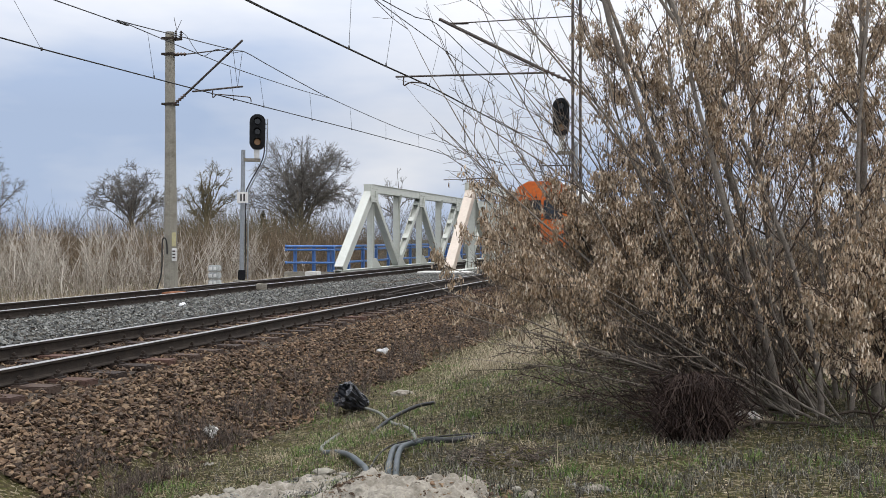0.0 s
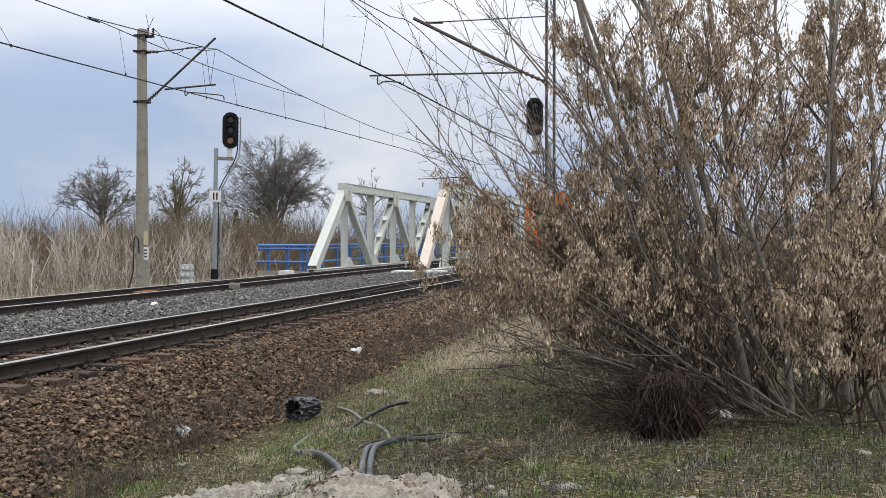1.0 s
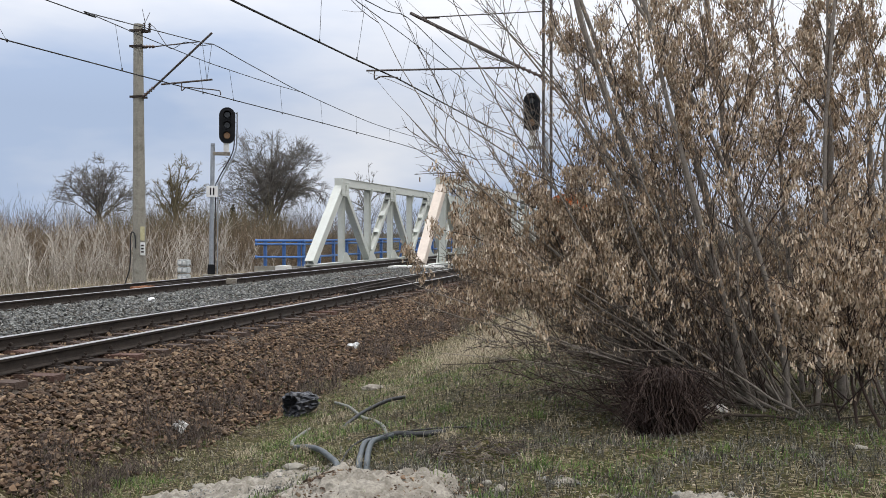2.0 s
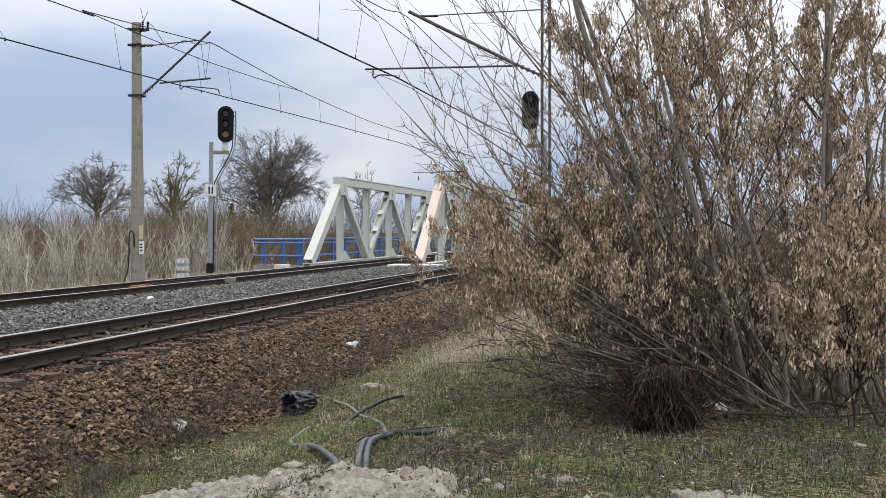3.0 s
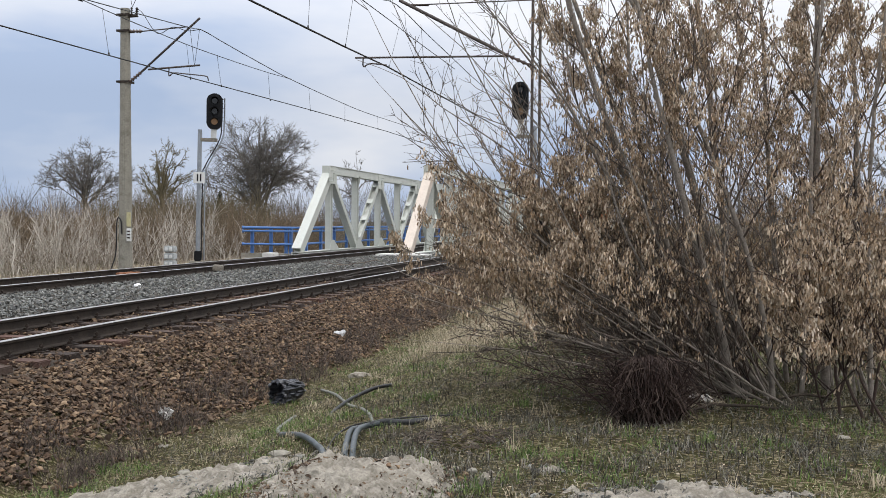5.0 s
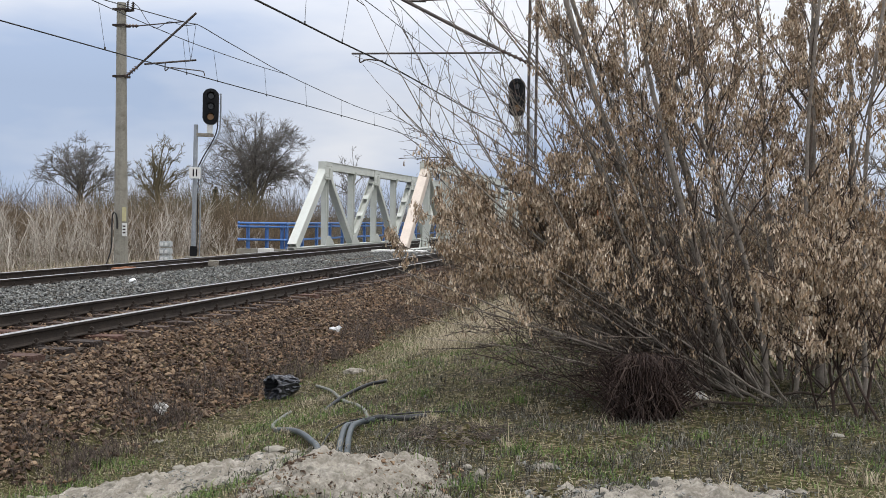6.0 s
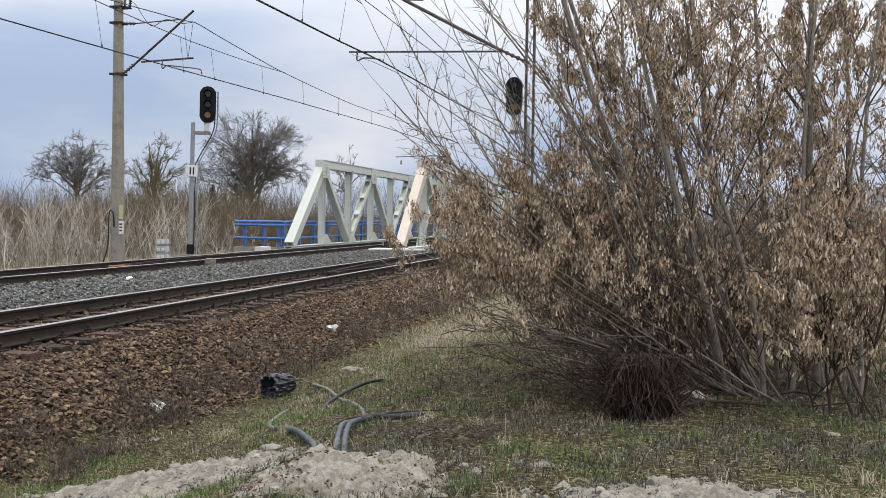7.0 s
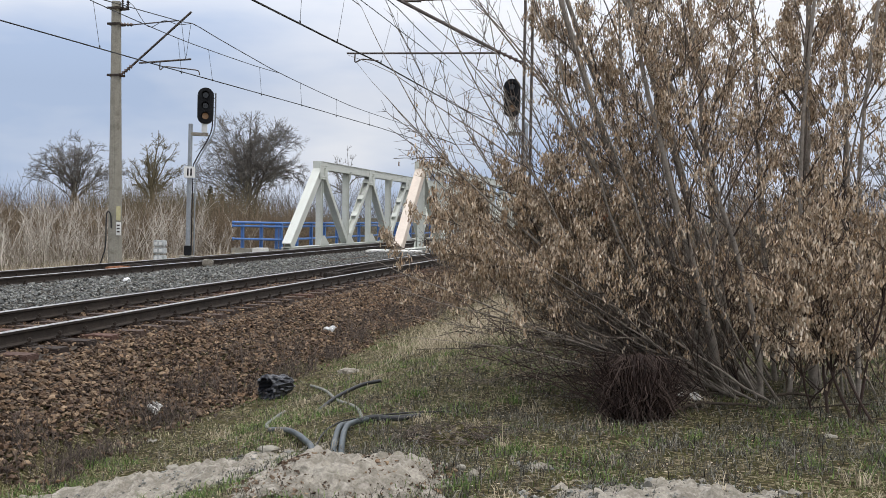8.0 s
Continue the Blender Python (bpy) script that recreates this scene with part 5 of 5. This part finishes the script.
def sown(n, x0, x1, y0, y1, rng, keep, power=1.5):
    x = x0 + (x1 - x0) * rng.random(n)
    y = y0 + (y1 - y0) * rng.random(n) ** power
    k = np.array([keep(a, b) > q for a, b, q in zip(x, y, rng.random(n))])
    x, y = x[k], y[k]
    z = np.array([ground_z(a, b) for a, b in zip(x, y)])
    return np.stack([x, y, z - 0.004], 1)


rg = np.random.default_rng(71)
edge = lambda x, y: min(1.0, max(0.0, (x + 5.15 + 0.42 * min(1.0, max(0.0, (10.8 - y) / 3)) + 0.35 * wobble(x, y, 0.9, 2.0)) / 0.8))
patch = lambda x, y: 0.5 * wobble(x, y, 0.7, 9.0) + 0.6 * wobble(x, y, 2.3, 12.0)
# shade: the shrubs' shadow, drawn by thinner grass and darker litter
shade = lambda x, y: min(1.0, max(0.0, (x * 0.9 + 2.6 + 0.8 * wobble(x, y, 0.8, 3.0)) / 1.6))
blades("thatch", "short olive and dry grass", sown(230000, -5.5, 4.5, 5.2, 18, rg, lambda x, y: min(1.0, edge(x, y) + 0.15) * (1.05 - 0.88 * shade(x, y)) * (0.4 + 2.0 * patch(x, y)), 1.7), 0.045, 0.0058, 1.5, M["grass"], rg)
blades("grass_litter", "grey-brown flattened dead grass, darkened for the shade under the shrubs", sown(150000, -5.0, 4.5, 5.2, 15, rg, lambda x, y: edge(x, y) * (0.2 + 0.75 * shade(x, y)) * (0.55 - 1.6 * patch(x, y)), 1.6), 0.075, 0.0055, 1.65, M["litter"], rg)
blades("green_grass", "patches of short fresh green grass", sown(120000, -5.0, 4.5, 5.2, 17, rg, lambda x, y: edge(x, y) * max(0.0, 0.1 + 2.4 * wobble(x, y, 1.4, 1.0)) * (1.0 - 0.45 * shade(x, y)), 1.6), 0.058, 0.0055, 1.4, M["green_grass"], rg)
blades("straw_grass", "long bleached straw grass beside the ballast", sown(110000, -5.0, 2.5, 13.2, 26, rg, lambda x, y: min(1.0, max(0.06, (x + 4.3) / 0.9)) * edge(x, y) * max(0.0, 0.75 + 0.9 * wobble(x, y, 0.5, 5.0)) * min(1.0, (y - 13.2) / 3.5), 1.0), 0.17, 0.006, 1.35, M["straw"], rg)
lx, ly = rg.uniform(-4.6, 4.2, 5000), 5.3 + 9 * rg.random(5000) ** 1.3
lit = new("seed_litter", keys_mesh("seed_litter", np.stack([lx, ly, np.array([ground_z(a, b) + 0.012 for a, b in zip(lx, ly)])], 1), 0.022, rg, M["key"], 1.5))
tagged(lit, "fallen dry seeds and leaf scraps in the grass", "litter", kind="stuff")
tuft = []
for k in range(90):
    x, y = rg.uniform(-4.9, 3.8), 5.5 + 10 * rg.random() ** 1.4
    m = rg.integers(20, 60)
    q = np.stack([x + rg.normal(0, 0.045, m), y + rg.normal(0, 0.045, m), np.full(m, ground_z(x, y) - 0.004)], 1)
    tuft.append(q)
tuft = np.concatenate(tuft)
blades("grass_tufts", "scattered tufts of longer grass", tuft[: len(tuft) // 2], 0.1, 0.0045, 0.9, M["green_grass"], rg)
blades("dry_tufts", "scattered tufts of pale dry grass", tuft[len(tuft) // 2:], 0.11, 0.0045, 1.3, M["straw"], rg)
n = 22000
fx, fy = -18.4 - 3.5 * rg.random(n), 17 + 24 * rg.random(n)
blades("field_edge_grass", "strip of bleached grass along the far track", np.stack([fx, fy, np.array([ground_z(a, b) for a, b in zip(fx, fy)])], 1), 0.3, 0.014, 0.8, M["straw"], rg)


def weeds():
    """Dark dead weed stems along the foot of the ballast."""
    rng = np.random.default_rng(81)
    t = Tubes()
    for _ in range(130):
        x, y = rng.normal(-5.15, 0.3), 7.2 + 16 * rng.random() ** 1.2
        for _k in range(rng.integers(6, 22)):
            a, b = x + rng.normal(0, 0.09), y + rng.normal(0, 0.12)
            line = branch_line(rng, (a, b, ground_z(a, b) - 0.02), (rng.normal(0, 0.25), rng.normal(0, 0.25), 1), rng.uniform(0.1, 0.2 if y < 9 else 0.36), 4, 0.14, 0.0)
            t.add(line, 0.0042, 0.002, 3)
            for _j in range(2):
                t.add(branch_line(rng, line[2], side_way(rng, line[3] - line[2], 0.7), rng.uniform(0.04, 0.12), 2, 0.1, 0.0), 0.002, 0.0012, 3)
    for _ in range(45):
        a, b = rng.uniform(-5.8, -4.6), 7.0 + 12 * rng.random()
        t.add(branch_line(rng, (a, b, ground_z(a, b)), (rng.normal(0, 0.4), rng.normal(0, 0.4), 1), rng.uniform(0.3, 0.6), 5, 0.08, 0.0), 0.004, 0.002, 3)
    return tagged(new("dead_weeds", t.mesh("dead_weeds", M["weed"])), "thin dark dead weeds at the ballast foot", "weeds", kind="stuff")


weeds()


# ---- sand, ducts and litter ----
def sand_heap(label, x, y, a, b, h, rz, seed, name="sand_heap", mat="sand", category="sand heap"):
    bm = bmesh.new()
    n, rings = 96, 34
    c, s = math.cos(radians(rz)), math.sin(radians(rz))
    grid = []
    for j in range(rings + 1):
        row = []
        for i in range(n):
            t, q = 2 * math.pi * i / n, j / rings
            k = q * (1 + 0.22 * noise.noise((math.cos(t) * 1.5 + seed, math.sin(t) * 1.5, 0)))
            lx, ly = a * k * math.cos(t), b * k * math.sin(t)
            px, py = x + lx * c - ly * s, y + lx * s + ly * c
            z = h * (math.cos(min(1.0, q) * math.pi) * 0.5 + 0.5) ** 0.8
            z += min(1.0, h / 0.08) * 0.07 * noise.noise((px * 3.3, py * 3.3, seed)) * (1 - q * 0.6) + min(1.0, h / 0.08) * 0.05 * abs(noise.noise((px * 8, py * 8, seed))) + min(1.0, h / 0.05) * 0.045 * noise.noise((px * 16, py * 16, seed)) + 0.02 * noise.noise((px * 27, py * 27, seed))
            row.append(bm.verts.new((px, py, ground_z(px, py) + z - 0.03 * q)))
            if j == 0:
                break
        grid.append(row)
    for i in range(n):
        bm.faces.new((grid[0][0], grid[1][i], grid[1][(i + 1) % n]))
    for p, q in zip(grid[1:], grid[2:]):
        for i in range(n):
            bm.faces.new((p[i], q[i], q[(i + 1) % n], p[(i + 1) % n]))
    heap = tagged(part(name, bm, M[mat], smooth=True), label, category, "dug heaps")
    m = int(1500 * min(1.0, a * b / 0.6))
    r, t = np.sqrt(RNG.random(m)) * 0.9, RNG.random(m) * 6.28
    lx, ly = a * r * np.cos(t), b * r * np.sin(t)
    px, py = x + lx * c - ly * s, y + lx * s + ly * c
    pz = np.array([ground_z(u, v) for u, v in zip(px, py)]) + h * (np.cos(r * math.pi) * 0.5 + 0.5) ** 0.8
    pe = new("pebbles", scatter("pebbles", STONES, np.stack([px, py, pz], 1), 0.014 * RNG.lognormal(0, 0.6, m), RNG, M["brown_stone" if seed < 2 else "grey_stone"]))
    pe.parent = heap
    tagged(pe, "small stones in the sand", kind="stuff")
    return heap


sand_heap("dug heap of pale sand around the cable ducts", -1.98, 6.12, 0.9, 0.66, 0.13, 5, 1.0)
sand_heap("low spread heap of pale sand in the grass", -3.7, 6.62, 1.35, 0.85, 0.09, 24, 5.0)
sand_heap("low heap of pale sand in the grass", 0.1, 5.9, 1.0, 0.52, 0.06, 6, 9.0)
sand_heap("low dark clod of dug earth and roots", -1.55, 7.35, 0.42, 0.3, 0.07, 20, 13.0, "earth_clod", "soil", "earth heap")
sand_heap("trampled bare patch of pale sand", -0.75, 6.55, 0.2, 0.16, 0.012, 10, 17.0, "sand_patch", "sand", "sand patch")
clod = Tubes()
rc = np.random.default_rng(93)
for _ in range(420):
    x, y = -1.5 + rc.normal(0, 0.22), 7.35 + rc.normal(0, 0.16)
    a = rc.uniform(0, 6.28)
    clod.add(branch_line(rc, (x, y, ground_z(x, y) + rc.uniform(0.02, 0.09)), (math.cos(a), math.sin(a), 0.2), rc.uniform(0.06, 0.18), 4, 0.2, -0.1), 0.0028, 0.0012, 3)
tagged(new("root_thatch", clod.mesh("root_thatch", M["weed"])), "matted dead grass and roots on dug earth", "dead grass", kind="stuff")


def duct(label, pts, r, mat, cut=True):
    d = thing("cable_duct", label, "cable duct", "cable ducts")
    line = smooth_line(pts, 8)
    bm = bmesh.new()
    sweep(bm, line, r, 12)
    part("pipe", bm, mat, d, smooth=True)
    if cut:
        a, b = Vector(line[0]), Vector(line[1])
        bm = bmesh.new()
        w = (a - b).normalized()
        rod(bm, a - w * 0.004, a + w * 0.012, r * 1.03, r * 1.03, 12)
        part("cut_end", bm, M["sand"], d, "dirty cut end")
    return d


def gp(x, y, up):
    return (x, y, ground_z(x, y) + up)


duct("grey-green plastic cable duct looping through the grass", [gp(-3.95, 10.1, 0.0), gp(-3.82, 9.4, 0.015), gp(-3.66, 8.9, 0.01), gp(-3.45, 8.55, -0.01)], 0.02, M["duct_pale"], False)
duct("grey-green plastic cable duct bent down into the sand", [gp(-3.46, 8.5, 0.015), gp(-3.2, 8.2, 0.03), gp(-2.93, 7.75, 0.05), gp(-2.68, 7.3, 0.06), gp(-2.5, 6.95, 0.04), gp(-2.36, 6.6, -0.06)], 0.024, M["duct"])
duct("grey plastic cable duct lying across another", [gp(-4.25, 11.75, 0.03), gp(-3.8, 11.0, 0.035), gp(-3.34, 10.05, 0.025), gp(-2.92, 9.25, 0.0), gp(-2.66, 8.65, 0.0), gp(-2.48, 8.2, -0.02)], 0.017, M["duct_pale"])
duct("dark plastic cable duct with a cut end in the grass", [gp(-3.08, 10.8, 0.05), gp(-3.22, 10.55, 0.055), gp(-3.35, 10.15, 0.05), gp(-3.4, 9.8, 0.02), gp(-3.36, 9.45, -0.02)], 0.021, M["duct_black"])
for o in (0.0, 0.06):
    d = duct("grey and black plastic cable duct bent out of the sand", [gp(-2.44 + o, 8.0, 0.03), gp(-2.53 + o, 7.9, 0.04), gp(-2.5 + o, 7.6, 0.06), gp(-2.4 + o, 7.2, 0.06), gp(-2.28 + o, 6.8, 0.04), gp(-2.2 + o, 6.5, -0.05)], 0.023, M["duct"], False)
    bm = bmesh.new()
    sweep(bm, smooth_line([gp(-2.02 + o, 8.12 + o * 0.5, 0.01), gp(-2.2 + o, 8.04 + o * 0.3, 0.02), gp(-2.4 + o, 8.03, 0.03), gp(-2.51 + o, 7.95, 0.038)], 6), 0.024, 10)
    part("black_sleeve", bm, M["duct_black"], d, "black outer length", True)
duct("thin black cable running into the sand", [gp(-1.75, 8.4, 0.0), gp(-2.09, 8.2, 0.04), gp(-2.55, 8.2, 0.05), gp(-2.7, 8.1, 0.04), gp(-2.63, 7.55, 0.03), gp(-2.55, 7.1, 0.0)], 0.007, M["rubber"], False)


def bin_bag():
    b = thing("bin_bag", "crumpled black plastic bin bag lying open in the grass", "bag", at=(-4.55, 11.5, -0.68))
    # a crumpled sleeve, closed at one end, its mouth turned in at the other
    bm = bmesh.new()
    n, rings = 40, []
    prof = [(-0.02, 0.5), (-0.1, 0.72), (-0.2, 0.9), (-0.235, 1.0), (-0.2, 1.12), (-0.13, 1.08), (-0.05, 0.98), (0.04, 0.88), (0.12, 0.8), (0.19, 0.72), (0.24, 0.62), (0.275, 0.4), (0.27, 0.05)]
    for i, (x, k) in enumerate(prof):
        ring = []
        for j in range(n):
            t = 2 * math.pi * j / n
            c = Vector((x * 9, math.cos(t) * 2.2, math.sin(t) * 2.2))
            f = k * (1 + 0.22 * noise.noise(c) - 0.4 * abs(noise.noise(c * 1.7)) + 0.14 * noise.noise(c * 3.7))
            dx = 0.05 * noise.noise(c * 1.3 + Vector((5, 0, 0)))
            ring.append(bm.verts.new(((x + dx) * 0.74, 0.17 * f * math.cos(t), 0.15 * f * math.sin(t) + (0.02 if math.sin(t) > 0.3 else 0.0))))
        rings.append(ring)
    for p, q in zip(rings, rings[1:]):
        for j in range(n):
            bm.faces.new((p[j], p[(j + 1) % n], q[(j + 1) % n], q[j]))
    bm.faces.new(rings[0])
    bm.faces.new(rings[-1])
    part("sack", bm, M["bag"], b)
    bm = bmesh.new()
    bmesh.ops.create_grid(bm, x_segments=14, y_segments=10, size=0.5)
    for v in bm.verts:
        v.co = Vector((v.co.x * 0.3 + 0.03, v.co.y * 0.24, 0.135 + 0.05 * noise.noise((v.co.x * 5, v.co.y * 6, 2.0)) - 0.12 * abs(v.co.y) - 0.06 * abs(v.co.x)))
    r = bmesh.ops.extrude_face_region(bm, geom=bm.faces[:])
    bmesh.ops.translate(bm, vec=(0, 0, 0.004), verts=[q for q in r["geom"] if isinstance(q, bmesh.types.BMVert)])
    part("loose_flap", bm, M["bag"], b, "loose creased flap")
    return b


BAG = bin_bag()


def scrap(name, label, category, at, size, rz, seed, mat, tilt=0):
    """A crumpled sheet of plastic or cloth with thickness."""
    bm = bmesh.new()
    bmesh.ops.create_grid(bm, x_segments=12, y_segments=8, size=0.5)
    for v in bm.verts:
        e = 1 + 0.35 * noise.noise((v.co.x * 3, v.co.y * 3, seed))
        v.co = Vector((v.co.x * size[0] * e, v.co.y * size[1] * e, size[2] * (0.5 + noise.noise((v.co.x * 4, v.co.y * 5, seed + 2)))))
    r = bmesh.ops.extrude_face_region(bm, geom=bm.faces[:])
    bmesh.ops.translate(bm, vec=(0, 0, 0.006), verts=[q for q in r["geom"] if isinstance(q, bmesh.types.BMVert)])
    ob = part(name, bm, mat)
    ob.matrix_basis = pose(*at, tilt, 0, rz)
    return tagged(ob, label, category)


scrap("plastic_scrap", "torn white plastic scrap on the brown ballast", "litter", (-5.5, 16.1, -0.58), (0.19, 0.08, 0.07), 15, 1.0, M["plastic"], 25)
scrap("cloth_scrap", "pale crumpled rag at the ballast foot", "litter", (-5.2, 9.6, -0.72), (0.26, 0.11, 0.08), -40, 4.0, M["pale_concrete"], 35)
scrap("paper_scrap", "small pale paper scrap in the grass", "litter", gp(-4.7, 8.6, 0.03), (0.1, 0.06, 0.03), 30, 6.0, M["concrete"], 10)
lump("white_lump", "white plastic lump on the grey ballast", "litter", (-10.98, 19.0, -0.05), (0.17, 0.13, 0.13), M["plastic"], 3)
bm = bmesh.new()
box(bm, -0.15, 0.15, -0.11, 0.11, -0.09, 0.09, 0.025)
block = tagged(part("stone_block", bm, M["sand"]), "beige concrete block beside the far track", "stone")
block.matrix_basis = pose(-12.95, 26.9, -0.05, 3, 5, 20)
lump("stone", "pale mossy stone in the grass", "stone", gp(-4.15, 13.0, 0.02), (0.3, 0.22, 0.1), M["sand"], 5)
lump("stone", "pale stone under the shrub", "stone", gp(0.32, 9.1, 0.03), (0.13, 0.1, 0.1), M["pale_concrete"], 6)
lump("stone", "pale stone under the shrub", "stone", gp(0.2, 9.15, 0.03), (0.1, 0.1, 0.08), M["pale_concrete"], 7)
lump("stone", "small pale stone in thin grass", "stone", gp(-1.27, 6.45, 0.02), (0.06, 0.045, 0.035), M["concrete"], 8)
lump("stone", "small pale stone in thin grass", "stone", gp(1.28, 8.0, 0.0), (0.11, 0.08, 0.05), M["concrete"], 9)
lump("stone", "flat grey stone on the sand edge", "stone", gp(-3.0, 7.35, 0.04), (0.16, 0.12, 0.06), M["concrete"], 10)
lump("stone", "brown stone on the sand", "stone", gp(-3.75, 7.2, 0.04), (0.1, 0.08, 0.06), M["concrete"], 11)


# ---- single stones nearest the path's foot ----
def loose_stones():
    r = random.Random(91)
    kinds = {}
    for col in ("brown_stone_one", "grey_stone_one"):
        for k, (sv, sf) in enumerate(STONES[:8]):
            kinds[col, k] = mesh_of("stone", sv * 0.075, sf, M[col])
    for _ in range(300):
        x, y = r.uniform(-6.6, -5.2), r.uniform(7.6, 12.5)
        hold("stone", kinds["brown_stone_one", r.randrange(8)], BED, pose(x, y, ground_z(x, y) + 0.055, r.gauss(0, 18), r.gauss(0, 18), r.uniform(0, 360)))
    for _ in range(200):
        x, y = r.uniform(-12.2, -9.4), r.uniform(11.0, 20.0)
        hold("stone", kinds["grey_stone_one", r.randrange(8)], BED, pose(x, y, -0.065 + 0.03 * math.sin((x + 12.75) / 3.6 * math.pi), r.gauss(0, 18), r.gauss(0, 18), r.uniform(0, 360)))


loose_stones()


# ---- train ----
def train():
    t = thing("train", "departing electric train with an orange end", "train", at=(TRACK_NEAR, 0, 0))
    for k in range(3):
        y0 = k * 21.5
        bm = bmesh.new()
        prof = [(-1.42, 0.95), (1.42, 0.95), (1.45, 1.4), (1.42, 3.3), (1.2, 3.85), (0.7, 4.12), (-0.7, 4.12), (-1.2, 3.85), (-1.42, 3.3), (-1.45, 1.4)]
        extrude_profile(bm, prof, y0, y0 + 21)
        body = part("car_body", bm, M["cream"], t, "pale carriage body")
        for s in (-1, 1):
            for j in range(8):
                bm = bmesh.new()
                box(bm, s * 1.43 - 0.02, s * 1.43 + 0.02, y0 + 1.6 + j * 2.3, y0 + 3.2 + j * 2.3, 2.0, 2.95)
                part("window", bm, M["glass"], body, "dark window")
        for yy in (3.2, 17.8):
            bm = bmesh.new()
            box(bm, -1.1, 1.1, y0 + yy - 1.7, y0 + yy + 1.7, 0.35, 0.95, 0.05)
            b = part("bogie", bm, M["train_dark"], t, "dark bogie")
            for s in (-1, 1):
                for w in (-1.25, 1.25):
                    bm = bmesh.new()
                    rod(bm, (s * 0.7, y0 + yy + w, 0.46), (s * 0.84, y0 + yy + w, 0.46), 0.46, sides=20)
                    part("wheel", bm, M["train_dark"], b)
        bm = bmesh.new()
        box(bm, -1.2, 1.2, y0 + 5.5, y0 + 15.5, 0.4, 0.95, 0.04)
        part("equipment_box", bm, M["train_dark"], t, "dark underfloor equipment")
    bm = bmesh.new()
    prof = [(-1.4, 0.9), (1.4, 0.9), (1.44, 1.4), (1.41, 3.3), (1.19, 3.84), (0.69, 4.1), (-0.69, 4.1), (-1.19, 3.84), (-1.41, 3.3), (-1.44, 1.4)]
    extrude_profile(bm, prof, -0.12, -0.004)
    end = part("end_panel", bm, M["orange"], t, "orange end panel")
    for x0, x1 in ((-0.95, -0.06), (0.06, 0.95)):
        bm = bmesh.new()
        box(bm, x0, x1, -0.15, -0.121, 2.3, 3.2, 0.01)
        part("windscreen", bm, M["glass"], end, "dark cab window")
    for s in (-1, 1):
        bm = bmesh.new()
        rod(bm, (s * 0.95, -0.16, 1.5), (s * 0.95, -0.121, 1.5), 0.12, sides=14)
        part("tail_lamp", bm, M["glass"], end)
        bm = bmesh.new()
        rod(bm, (s * 0.87, -0.6, 1.06), (s * 0.87, -0.12, 1.06), 0.2, 0.1, 12)
        part("buffer", bm, M["train_dark"], end)
    bm = bmesh.new()
    for s in (-1, 1):
        beam(bm, (s * 0.5, 4.0, 4.15), (s * 0.4, 5.2, 4.75), 0.05, 0.05)
        beam(bm, (s * 0.4, 5.2, 4.75), (s * 0.5, 4.2, 5.15), 0.04, 0.04)
    box(bm, -0.9, 0.9, 4.1, 4.3, 5.13, 5.18)
    part("pantograph", bm, M["train_dark"], t, "raised pantograph")
    return t


TRAIN = train()


def motions():
    walk(BAG, [(0.0, pose(-4.42, 11.75, -0.66, 0, 30, 44)), (0.2, pose(-4.43, 11.73, -0.66, 2, 30, 44)), (0.4, pose(-4.46, 11.58, -0.67, 6, 24, 46)),
               (0.6, pose(-4.48, 11.4, -0.69, 8, 6, 52)), (0.8, pose(-4.5, 11.28, -0.71, 4, -2, 58)), (1.0, pose(-4.5, 11.25, -0.71, 0, -5, 60)),
               (4.0, pose(-4.5, 11.25, -0.71, 0, -5, 60)), (8.0, pose(-4.5, 11.25, -0.71, 0, -5, 60))])
    walk(TRAIN, [(t, pose(TRACK_NEAR, 47.1 + 11.6 * t, 0)) for t in (0.0, 2.0, 4.0, 6.0, 8.0)])


motions()
